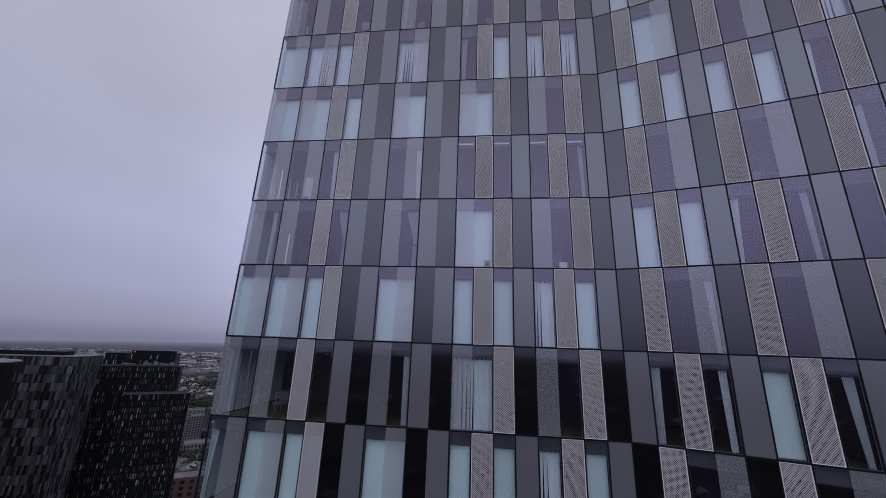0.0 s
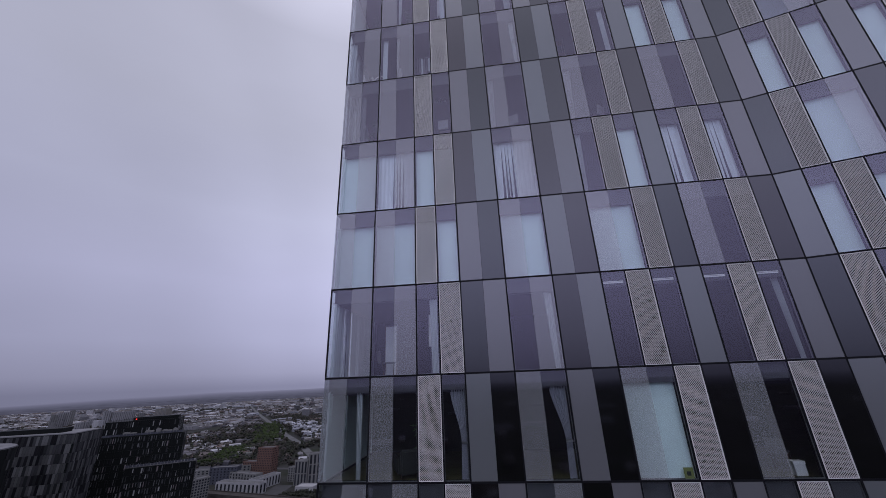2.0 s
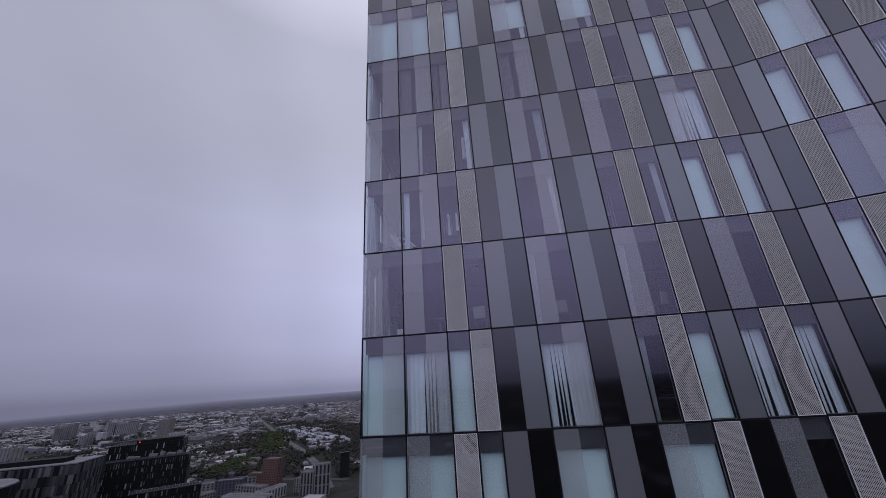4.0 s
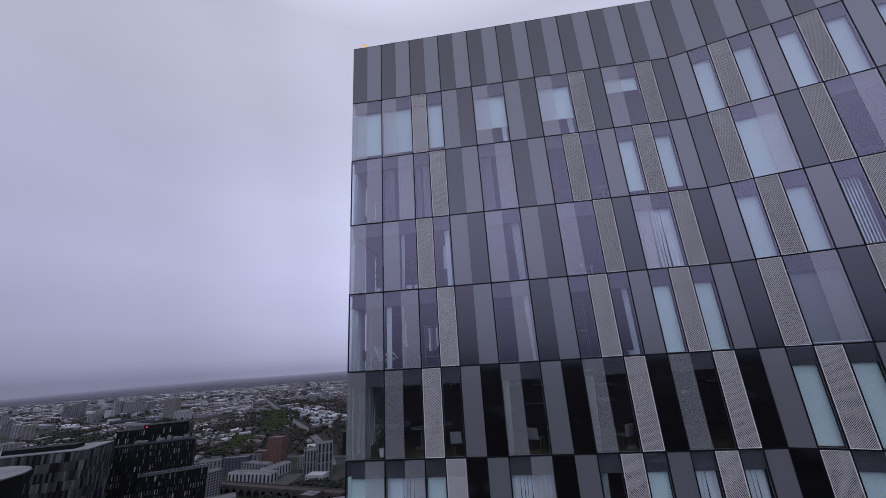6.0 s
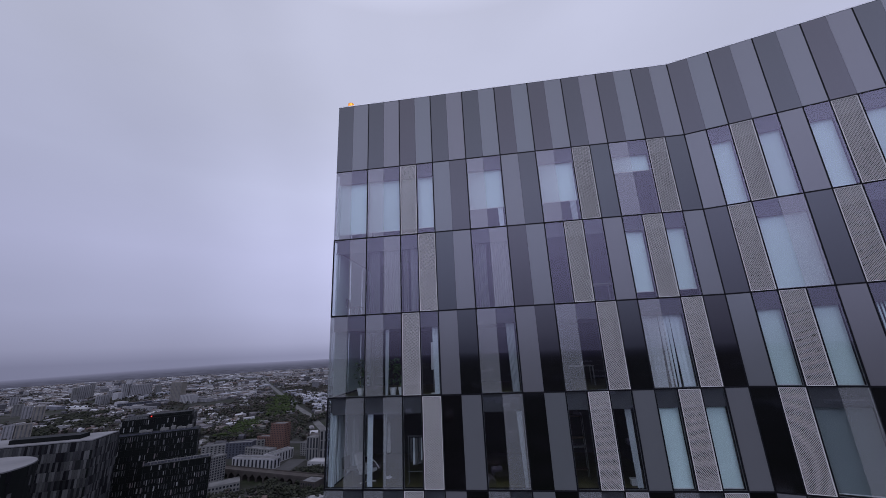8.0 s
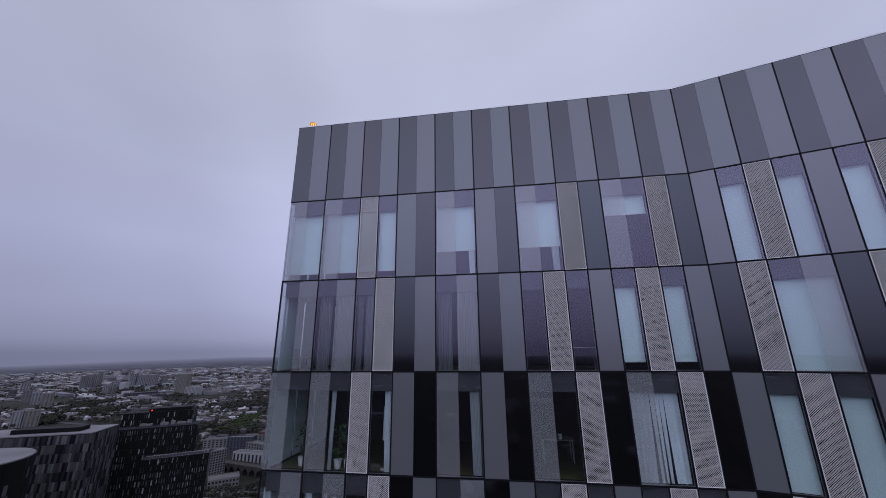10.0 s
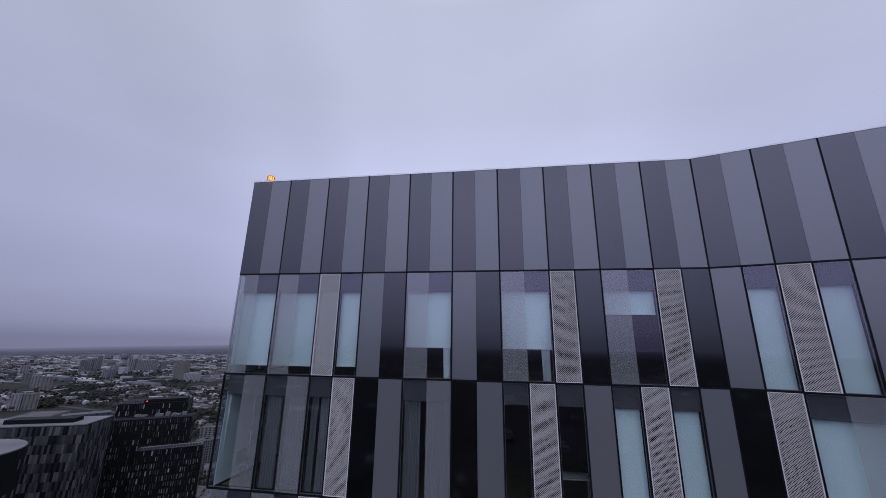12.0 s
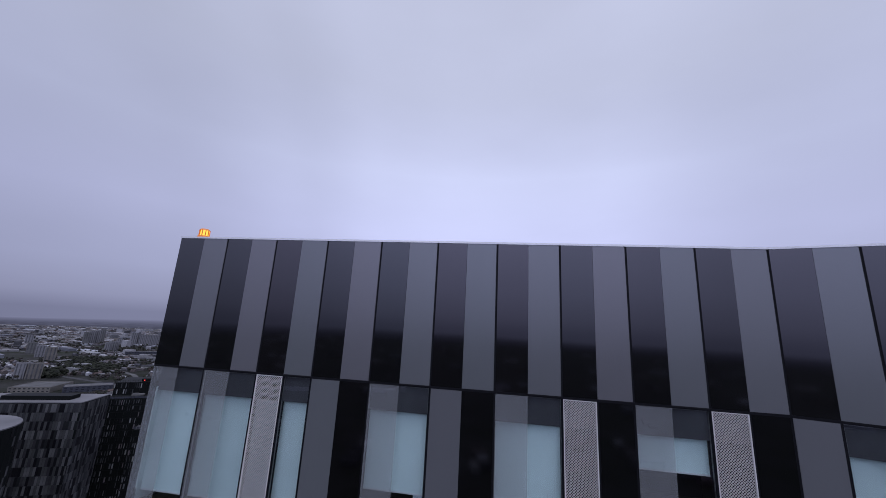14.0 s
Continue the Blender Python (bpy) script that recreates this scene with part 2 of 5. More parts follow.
def add_box(bm, x0, x1, y0, y1, z0, z1, m=None, mat=0):
    vs = [bm.verts.new((m @ Vector((x, y, z))) if m else (x, y, z)) for x, y, z in
          ((x0, y0, z0), (x1, y0, z0), (x1, y1, z0), (x0, y1, z0), (x0, y0, z1), (x1, y0, z1), (x1, y1, z1), (x0, y1, z1))]
    for f in ((0, 3, 2, 1), (4, 5, 6, 7), (0, 1, 5, 4), (1, 2, 6, 5), (2, 3, 7, 6), (3, 0, 4, 7)):
        bm.faces.new([vs[k] for k in f]).material_index = mat


def box_mesh(name, x0, x1, y0, y1, z0, z1):
    bm = bmesh.new()
    add_box(bm, x0, x1, y0, y1, z0, z1)
    mesh = bpy.data.meshes.new(name)
    bm.to_mesh(mesh)
    bm.free()
    return mesh


def panel_mesh(name, w, h, t=0.03, c=0.004):
    """A sheet from the origin, front face at y = 0 with chamfered edges."""
    v = [(c, 0, c), (w - c, 0, c), (w - c, 0, h - c), (c, 0, h - c), (0, c, 0), (w, c, 0), (w, c, h), (0, c, h), (0, t, 0), (w, t, 0), (w, t, h), (0, t, h)]
    f = [(0, 1, 2, 3), (0, 4, 5, 1), (1, 5, 6, 2), (2, 6, 7, 3), (3, 7, 4, 0), (4, 8, 9, 5), (5, 9, 10, 6), (6, 10, 11, 7), (7, 11, 8, 4), (11, 10, 9, 8)]
    mesh = bpy.data.meshes.new(name)
    mesh.from_pydata(v, [], f)
    return mesh


def prism(bm, ring, z0, z1, mat=0, cap=None):
    """An upright prism over a ring of plan points given anticlockwise."""
    lo, hi = [bm.verts.new((x, y, z0)) for x, y in ring], [bm.verts.new((x, y, z1)) for x, y in ring]
    k = len(ring)
    for i in range(k):
        bm.faces.new((lo[i], lo[(i + 1) % k], hi[(i + 1) % k], hi[i])).material_index = mat
    bm.faces.new(hi).material_index = mat if cap is None else cap
    bm.faces.new(lo[::-1]).material_index = mat


def boxes_mesh(name, rows):
    """Many turned boxes in one mesh. Rows: x, y, z0, width, depth, height, turn."""
    a = np.array(rows, float)
    unit = np.array([(-1, -1, 0), (1, -1, 0), (1, 1, 0), (-1, 1, 0), (-1, -1, 1), (1, -1, 1), (1, 1, 1), (-1, 1, 1)], float)
    c, s = np.cos(a[:, 6])[:, None], np.sin(a[:, 6])[:, None]
    ux, uy = unit[None, :, 0] * a[:, 3:4] / 2, unit[None, :, 1] * a[:, 4:5] / 2
    v = np.stack([a[:, 0:1] + c * ux - s * uy, a[:, 1:2] + s * ux + c * uy, a[:, 2:3] + unit[None, :, 2] * a[:, 5:6]], -1).reshape(-1, 3)
    face = np.array([(4, 5, 6, 7), (0, 1, 5, 4), (1, 2, 6, 5), (2, 3, 7, 6), (3, 0, 4, 7)])
    f = (np.arange(len(a))[:, None, None] * 8 + face[None]).reshape(-1, 4)
    mesh = bpy.data.meshes.new(name)
    mesh.from_pydata(v.tolist(), [], f.tolist())
    return mesh


# ---- the tower: its lines and pattern ----
TOP = 162.0
DROPS = (0, 3.524, 6.809, 10.102, 13.235, 16.356, 19.483, 22.576, 25.486, 28.389, 31.271, 34.175, 37.065, 39.96)
LINES = [TOP - d for d in DROPS]
MOD, HALF, GAP = 1.5, 0.75, 0.042
FACE_A = Matrix.Identity(4)
FACE_B = pose(15.0, 0, 0, 0, 0, -16.73)
A_LEN, B_LEN, B_MODS = 15.0, 18.0, 12
END = FACE_B @ Vector((B_LEN, 0, 0))
BACK = 22.0
FOOT = [(0, 0), (15, 0), (END.x, END.y), (END.x + 3.5, BACK - 2), (0, BACK)]
ODD_A, ODD_B = "fc fc mc gk fc gk fc mk fc mk", "gc mc gc mc gc mk fc gk fc mk fc gk"
EVEN_A, EVEN_B = "cf cf cm kg cf kg cm cg cm cg", "km cf km cf km cg cf kg cf kg cf kg"
# What hangs in each window: B b h t W blinds, s sheer curtains, l r c C drawn curtains, v slats, n rail, S sticker, others furnished, d bare
HANGINGS = ("bbbhht BBBBBdhB", "lcccdkbb BoddBd", "pqJrys BBvBdddl", "lOxiYRBB Wdldrd", "PDGVVd BBBBddhd", "BsBslBss BdsdBd", "BBBBBd BBBBlddr",
            "lMJrnnnn doldBd", "CFeeSu BBlrddsd", "BBBBBBsB rdBdld", "loTrsd lrBrdddl", "lBBBBBsB ddBdsd", "ddldBd BBddBdhd")

tower = tagged(new("apartment_tower"), "tall residential tower clad in alternating grey, black and clear glass panels", "building")


@functools.lru_cache(None)
def shared(kind, w, h):
    if kind in ("clear_pane", "printed_pane", "rear_pane"):
        mesh = panel_mesh(kind, w, h, 0.012, 0.003)
        mesh.polygons.foreach_set("material_index", [0] + [1] * 9)
    elif kind == "lattice":
        bm = bmesh.new()
        step, bw, e = 0.055, 0.0061, 0.02
        c = step
        while c < w + h:
            for flip in (False, True):
                a, b = (max(0, c - h), min(c, h)), (min(c, w), max(0, c - w))
                if flip:
                    a, b = (w - a[0], a[1]), (w - b[0], b[1])
                d = Vector((b[0] - a[0], 0, b[1] - a[1]))
                if d.length > 0.03:
                    m = Matrix.Translation((a[0], 0.012 if flip else 0.009, a[1])) @ Vector((1, 0, 0)).rotation_difference(d.normalized()).to_matrix().to_4x4()
                    add_box(bm, 0, d.length, 0, 0.003, -bw, bw, m)
            c += step
        for box in ((0, w, 0, 0.03, 0, e), (0, w, 0, 0.03, h - e, h), (0, e, 0, 0.03, e, h - e), (w - e, w, 0, 0.03, e, h - e)):
            add_box(bm, *box)
        bm.faces.ensure_lookup_table()
        for face in bm.faces[-24:]:
            face.material_index = 1
        mesh = bpy.data.meshes.new("lattice")
        bm.to_mesh(mesh)
        bm.free()
    elif kind == "sash":
        bm = bmesh.new()
        for box in ((0, w, 0, 0.02), (0, w, h - 0.02, h), (0, 0.012, 0.02, h - 0.02), (w - 0.012, w, 0.02, h - 0.02)):
            add_box(bm, box[0], box[1], 0, 0.03, box[2], box[3])
        mesh = bpy.data.meshes.new("inner_frame")
        bm.to_mesh(mesh)
        bm.free()
    elif kind == "post":
        mesh = box_mesh("post", -w / 2, w / 2, 0.008, 0.16, 0, h)
    elif kind == "back":
        mesh = box_mesh("back", 0, w, 0.10, 0.14, 0, h)
    else:
        mesh = panel_mesh(kind, w, h)
    return mesh


PIECES = {"g": ("grey_panel", GREY), "k": ("black_panel", BLACK), "m": ("mesh_panel", (ALU_LIGHT, ALU_EDGE)), "c": ("clear_pane", (CLEAR, PANE_BODY)), "f": ("printed_pane", (VEIL, PANE_BODY))}
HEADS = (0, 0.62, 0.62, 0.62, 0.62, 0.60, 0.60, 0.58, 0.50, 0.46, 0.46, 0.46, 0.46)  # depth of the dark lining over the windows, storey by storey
windows = []  # (frame matrix, storey, x, width, letters)


def glaze(face, pattern, storey, slab, mod=MOD, keep=True, bare=()):
    """Fill one storey of one face: panels, panes and mesh, with dark posts between the units."""
    top, low = LINES[storey], LINES[storey + 1]
    z, h = low + 0.023, top - low - 0.046
    total = mod * len(pattern.split())
    posts = {0.0, total}
    for i, unit in enumerate(pattern.split()):
        x0, half = i * mod, mod / 2
        posts.add(x0)
        whole = unit in ("gk", "kg", "fc", "cf")
        if not whole:
            posts.add(x0 + half)
        for j, letter in enumerate(unit):
            a = x0 + j * half + (GAP / 2 if j == 0 or not whole else 0)
            b = x0 + (j + 1) * half - (GAP / 2 if j == 1 or not whole else 0)
            if 0 in bare and i == 0 and j == 0:
                a = 0.045 if storey and storey % 2 == 0 else 0.0
            if 1 in bare and b > total - 0.1:
                b = total - (0.045 if storey and storey % 2 == 0 else 0.004)
            name, mat = PIECES[letter]
            kind = "lattice" if letter == "m" else name
            put(name, shared(kind, round(b - a, 4), round(h, 4)), mat, slab, face @ pose(a, 0, z))
            if letter == "m" and face is FACE_A and i == 2:
                put("rear_pane", shared("rear_pane", round(b - a, 4), round(h, 4)), (TINTED, PANE_BODY), slab, face @ pose(a, 0.045, z))
            if letter in "gk" or (letter == "m" and not (face is FACE_A and i == 2)):
                put("backing", shared("back", round(b - a, 4), round(h, 4)), ALU_DARK, slab, face @ pose(a, 0, z))
        if keep:
            if whole and "c" in unit:
                windows.append((face, storey, x0, mod, unit))
            elif "c" in unit:
                windows.append((face, storey, x0 + unit.index("c") * half, half, "c"))
            if "c" in unit:
                _, _, wx, ww, _ = windows[-1]
                put("inner_frame", shared("sash", round(ww - GAP - 0.012, 4), round(h, 4)), SASH, slab, face @ pose(wx + GAP / 2 + 0.006, 0.03, z))
    for x in sorted(posts):
        if (x < 0.01 and 0 in bare) or (x > total - 0.01 and 1 in bare):
            continue
        put("mullion", shared("post", GAP + 0.01, round(h, 4)), ALU_DARK, slab, face @ pose(x, 0, z))


def bar(face, length, z, slab, name="transom", y0=-0.001, x0=0.0):
    bm = bmesh.new()
    add_box(bm, x0, length, y0, 0.226, -0.0275, 0.0275)
    part(name, bm, ALU_DARK, slab, "", face @ pose(0, 0, z))


SIDE = pose(0, 12.0, 0, 0, 0, -90)  # runs from (0, 12) to the corner; its inside is to the right
for k in range(13):
    ring = [(0.22, 0.22), (15 - 0.03, 0.22), (END.x - 0.3, END.y + 0.3), (END.x + 3.1, BACK - 2.3), (0.22, BACK - 0.3)]
    bm = bmesh.new()
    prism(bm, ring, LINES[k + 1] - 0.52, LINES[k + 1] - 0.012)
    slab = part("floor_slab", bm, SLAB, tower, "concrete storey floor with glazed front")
    bm = bmesh.new()
    prism(bm, [(x * 0.995 + 0.05, y * 0.995 + 0.05) for x, y in ring], LINES[k + 1] - 0.008, LINES[k + 1])
    part("floor_finish", bm, FLOORING, slab)
    if k == 0:
        for face, count, mod in ((FACE_A, 10, MOD), (FACE_B, B_MODS, 1.4932)):
            glaze(face, " ".join(["kg"] * count), k, slab, mod, False, (0,) if face is FACE_A else ())
    else:
        glaze(FACE_A, ODD_A if k % 2 else EVEN_A, k, slab, bare=(0,))
        glaze(FACE_B, ODD_B if k % 2 else EVEN_B, k, slab, 1.4932)
    glaze(SIDE, "kg kg kg kg kg kg kg kg" if k == 0 else "gk fc gk fc gk fc cf cf" if k % 2 else "kg cf kg cf kg cf fc fc", k, slab, MOD, False, (1,))
    for face, length in ((FACE_A, 15.0), (FACE_B, 12 * 1.4932), (SIDE, 11.98)):
        bar(face, length, LINES[k + 1], slab)
        if k:
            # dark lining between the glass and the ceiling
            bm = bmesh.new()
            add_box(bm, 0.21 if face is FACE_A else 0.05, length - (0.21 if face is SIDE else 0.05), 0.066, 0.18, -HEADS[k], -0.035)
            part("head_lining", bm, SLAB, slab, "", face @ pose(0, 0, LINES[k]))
    if k and k % 2 == 0:
        bm = bmesh.new()
        add_box(bm, -0.003, 0.042, -0.003, 0.042, LINES[k + 1] + 0.034, LINES[k] - 0.034)
        part("corner_post", bm, ALU_DARK, slab)
    if k:
        # party and rear walls of the rooms, coloured near black so the rooms look unlit
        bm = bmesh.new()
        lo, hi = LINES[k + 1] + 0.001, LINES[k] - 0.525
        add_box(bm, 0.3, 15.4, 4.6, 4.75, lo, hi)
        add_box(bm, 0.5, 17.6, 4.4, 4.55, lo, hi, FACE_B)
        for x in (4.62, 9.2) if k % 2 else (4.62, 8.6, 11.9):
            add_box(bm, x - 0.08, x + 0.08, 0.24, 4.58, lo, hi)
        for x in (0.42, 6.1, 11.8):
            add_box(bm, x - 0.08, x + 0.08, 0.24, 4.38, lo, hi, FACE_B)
        part("partition", bm, GLOOM_PLASTER, slab)

# coping, roof deck and upper parapet backing
for face, length in ((FACE_A, 15.02), (FACE_B, 17.92), (SIDE, 11.98)):
    bm = bmesh.new()
    add_box(bm, -0.01 if face is FACE_A else 0.01, length, -0.012, 0.42, 0.0, 0.05)
    part("coping", bm, CAP, tower, "thin pale metal coping", face @ pose(0, 0, TOP - 0.03))
for face, length in ((FACE_A, 15.0), (FACE_B, 17.9), (SIDE, 11.8)):
    bm = bmesh.new()
    add_box(bm, 0.0, length, 0.18, 0.4, LINES[1] + 0.05, TOP - 0.04, face)
    part("parapet_wall", bm, CAVITY, tower)
bm = bmesh.new()
prism(bm, [(0.3, 0.3), (15, 0.3), (END.x - 0.4, END.y + 0.4), (END.x + 3, BACK - 2.4), (0.3, BACK - 0.4)], LINES[1] + 0.6, LINES[1] + 0.9)
part("roof_deck", bm, ROOFING, tower, "flat grey membrane roof")


# lower storeys and the other sides: joined panels
def cladding():
    bms = {m: bmesh.new() for m in "gkw"}
    low = LINES[13]
    count = int(low // 2.95)
    hgt = low / count
    faces = [(FACE_A, 10, 1.5, low), (FACE_B, 12, 1.4932, low), (pose(0, 12, 0, 0, 0, -90), 8, 1.5, low)]
    e2, e3, e4 = Vector(FOOT[2]), Vector(FOOT[3]), Vector(FOOT[4])
    for a, b, top in ((e2, e3, TOP), (e3, e4, TOP), (e4, Vector((0, 12)), TOP)):
        d = b - a
        n = max(1, round(d.length / 1.5))
        faces.append((pose(a.x, a.y, 0, 0, 0, math.degrees(math.atan2(d.y, d.x))), n, d.length / n, top))
    rnd = random.Random(5)
    for face, n, mod, top in faces:
        rows = [(i * hgt, (i + 1) * hgt) for i in range(count)]
        if top > low:
            rows += [(LINES[i + 1], LINES[i]) for i in range(12, -1, -1)]
        for r, (z0, z1) in enumerate(rows):
            for c in range(n):
                kinds = ("g", "k") if z0 > LINES[1] - 1 else rnd.choice((("w", "w"), ("g", "k"), ("k", "g"), ("g", "w")))
                for j, kind in enumerate(kinds):
                    x = c * mod + j * mod / 2
                    add_box(bms[kind], x + 0.02, x + mod / 2 - 0.02, 0, 0.05, z0 + 0.03, z1 - 0.03, face)
    for kind, mat, name in (("g", GREY, "grey_cladding"), ("k", BLACK, "black_cladding"), ("w", BLACK, "glazed_cladding")):
        tagged(part(name, bms[kind], mat, tower), kind="stuff")
    bm = bmesh.new()
    prism(bm, [(x * 0.99 + 0.14, y * 0.99 + 0.12) for x, y in FOOT], 0, low - 0.55)
    part("core", bm, CAVITY, tower)
    bm = bmesh.new()
    for a, b in ((FOOT[2], FOOT[3]), (FOOT[3], FOOT[4]), (FOOT[4], (0, 12))):
        d = Vector(b) - Vector(a)
        add_box(bm, 0, d.length, 0.06, 0.3, low - 0.5, TOP - 0.02, pose(a[0], a[1], 0, 0, 0, math.degrees(math.atan2(d.y, d.x))))
    part("rear_wall", bm, CAVITY, tower)


cladding()


# ---- what hangs and stands in the windows ----
def roller_blind(face, x, w, top, drop, fabric=None):
    ob = tagged(new("roller_blind"), "dull grey roller blind behind a glass facade" if fabric else "white roller blind behind a glass facade", "blind", "window blinds")
    ob.matrix_basis = face @ pose(x, 0.19, top)
    bm = bmesh.new()
    add_box(bm, 0, w, 0, 0.004, -drop, 0)
    part("fabric", bm, fabric or BLIND, ob)
    bm = bmesh.new()
    add_box(bm, 0, w, -0.008, 0.012, -drop - 0.03, -drop)
    part("bottom_bar", bm, WHITE_PAINT, ob)
    return ob


def cloth(bm, x0, x1, low0, low1, top, low, folds, depth, rnd):
    """A hanging cloth between x0..x1 at the top and low0..low1 at the hem, in soft folds."""
    n = max(6, int(folds * 6))
    phase = rnd.random() * 6
    rows = []
    for r in range(7):
        v = r / 6
        row = []
        for i in range(n + 1):
            u = i / n
            x = (x0 + (x1 - x0) * u) * (1 - v) + (low0 + (low1 - low0) * u) * v
            y = depth * (0.6 + 0.4 * v) * math.sin(u * folds * 2 * math.pi + phase + 0.5 * math.sin(3 * v + phase))
            row.append(bm.verts.new((x, y, top + (low - top) * v)))
        rows.append(row)
    for r in range(6):
        for i in range(n):
            bm.faces.new((rows[r][i], rows[r][i + 1], rows[r + 1][i + 1], rows[r + 1][i]))
    for f in bm.faces:
        f.smooth = True


def curtain(face, x, w, top, h, style, rnd):
    names = {"s": "pale sheer curtains drawn with gaps between folds", "l": "pale curtain gathered to one side of a window", "r": "pale curtain gathered to one side of a window",
             "c": "grey curtains hanging in folds", "v": "white vertical slat blind", "e": "grey lilac curtain tied back to the window edge"}
    ob = tagged(new("curtain"), names[style], "curtain", "window curtains")
    ob.matrix_basis = face @ pose(x, 0.215, top)
    if style == "s":
        # mostly drawn, with narrow slits that widen towards the hem
        at = rnd.uniform(0.12, 0.45) * w
        cuts = [at]
        for _ in range(3 if w > 1 else 1):
            cuts.append(cuts[-1] + rnd.uniform(0.09, 0.16))
        edges = [0] + [c for c in cuts if c < w - 0.1] + [w]
        for i, (a, b) in enumerate(zip(edges, edges[1:])):
            bm = bmesh.new()
            left, right = (0 if i == 0 else rnd.uniform(0.01, 0.03)), (0 if b == w else rnd.uniform(0.03, 0.08))
            cloth(bm, a, b, a + left, b - right, 0, -h, (b - a) / 0.16, 0.02, rnd)
            part("drape", bm, SHEER, ob)
    elif style in "lr":
        cw = rnd.uniform(0.16, 0.32) * min(w, 1.1) if w > 0.8 else rnd.uniform(0.28, 0.4) * w
        a = 0.03 if style == "l" else w - cw - 0.05
        bm = bmesh.new()
        hem = cw * rnd.uniform(0.45, 0.9)
        cloth(bm, a, a + cw, a if style == "l" else a + cw - hem, a + hem if style == "l" else a + cw, 0, -h, cw / 0.055, 0.035, rnd)
        part("drape", bm, SIDE_CLOTH, ob)
    elif style == "e":
        # gathered to the edge by a tie-back a little below the middle
        bm = bmesh.new()
        grid = []
        for r in range(15):
            v = r / 14
            pull = min(1.0, v / 0.62)
            inner = w * (0.30 + 0.42 * pull * pull * (3 - 2 * pull)) - (0.05 * w * (v - 0.62) / 0.38 if v > 0.62 else 0)
            outer = w - 0.03
            grid.append([bm.verts.new((inner + (outer - inner) * i / 40, (0.045 - 0.02 * pull) * math.sin(i / 40 * 6 * 2 * math.pi + 0.4 * math.sin(4 * v)), -h * v)) for i in range(41)])
        for r in range(14):
            for i in range(40):
                bm.faces.new((grid[r][i], grid[r][i + 1], grid[r + 1][i + 1], grid[r + 1][i])).smooth = True
        part("drape", bm, TIED_CLOTH, ob)
        bm = bmesh.new()
        add_box(bm, w * 0.72, w - 0.02, -0.05, 0.05, -h * 0.62 - 0.03, -h * 0.62 + 0.03)
        part("tie_back", bm, DRAPE, ob)
    elif style == "c":
        for a, b in ((0.02, w * 0.36), (w * 0.5, w * 0.95)):
            bm = bmesh.new()
            cloth(bm, a, b, a, b, 0, -h, (b - a) / 0.09, 0.04, rnd)
            part("drape", bm, DRAPE, ob)
    else:
        for i in range(int(w / 0.09)):
            bm = bmesh.new()
            add_box(bm, -0.034, 0.034, 0, 0.002, -h, 0, pose(0.05 + i * 0.09, 0, 0, 0, 0, 28))
            part("slat", bm, BLIND, ob)
    bm = bmesh.new()
    add_box(bm, 0, w, -0.012, 0.012, 0, 0.025)
    part("rail", bm, SLAB, ob)


def chair(m):
    ob = tagged(new("chair"), "pale grey moulded chair by the window", "chair", "chairs by the windows")
    ob.matrix_basis = m
    bm = bmesh.new()
    add_box(bm, -0.22, 0.22, -0.22, 0.22, 0.42, 0.46)
    bmesh.ops.bevel(bm, geom=bm.edges[:], offset=0.015, segments=2, affect="EDGES")
    part("seat", bm, CHAIR_SHELL, ob)
    bm = bmesh.new()
    add_box(bm, -0.21, 0.21, 0.19, 0.22, 0.45, 0.86, pose(0, 0.08, 0, -8))
    bmesh.ops.bevel(bm, geom=bm.edges[:], offset=0.012, segments=2, affect="EDGES")
    part("backrest", bm, CHAIR_SHELL, ob)
    for sx in (-1, 1):
        for sy in (-1, 1):
            bm = bmesh.new()
            bmesh.ops.create_cone(bm, cap_ends=True, segments=8, radius1=0.012, radius2=0.018, depth=0.43)
            part("leg", bm, WOOD, ob, "", pose(sx * 0.18, sy * 0.18, 0.215, sy * -4, sx * 4))


def armchair(m):
    ob = tagged(new("armchair"), "dark upholstered armchair beside the window", "armchair", "chairs by the windows")
    ob.matrix_basis = m
    for name, box, turn in (("seat", (-0.30, 0.30, -0.30, 0.30, 0.16, 0.42), 0), ("backrest", (-0.36, 0.36, 0.24, 0.40, 0.16, 0.84), -8)):
        bm = bmesh.new()
        add_box(bm, *box, pose(0, 0, 0, turn))
        bmesh.ops.bevel(bm, geom=bm.edges[:], offset=0.05, segments=3, affect="EDGES")
        part(name, bm, DARK_SEAT, ob)
    for sx in (-1, 1):
        bm = bmesh.new()
        add_box(bm, sx * 0.37 - 0.07, sx * 0.37 + 0.07, -0.32, 0.32, 0.14, 0.58)
        bmesh.ops.bevel(bm, geom=bm.edges[:], offset=0.04, segments=3, affect="EDGES")
        part("armrest", bm, DARK_SEAT, ob)
        for sy in (-1, 1):
            bm = bmesh.new()
            bmesh.ops.create_cone(bm, cap_ends=True, segments=8, radius1=0.015, radius2=0.025, depth=0.16)
            part("leg", bm, WOOD, ob, "", pose(sx * 0.3, sy * 0.26, 0.08))


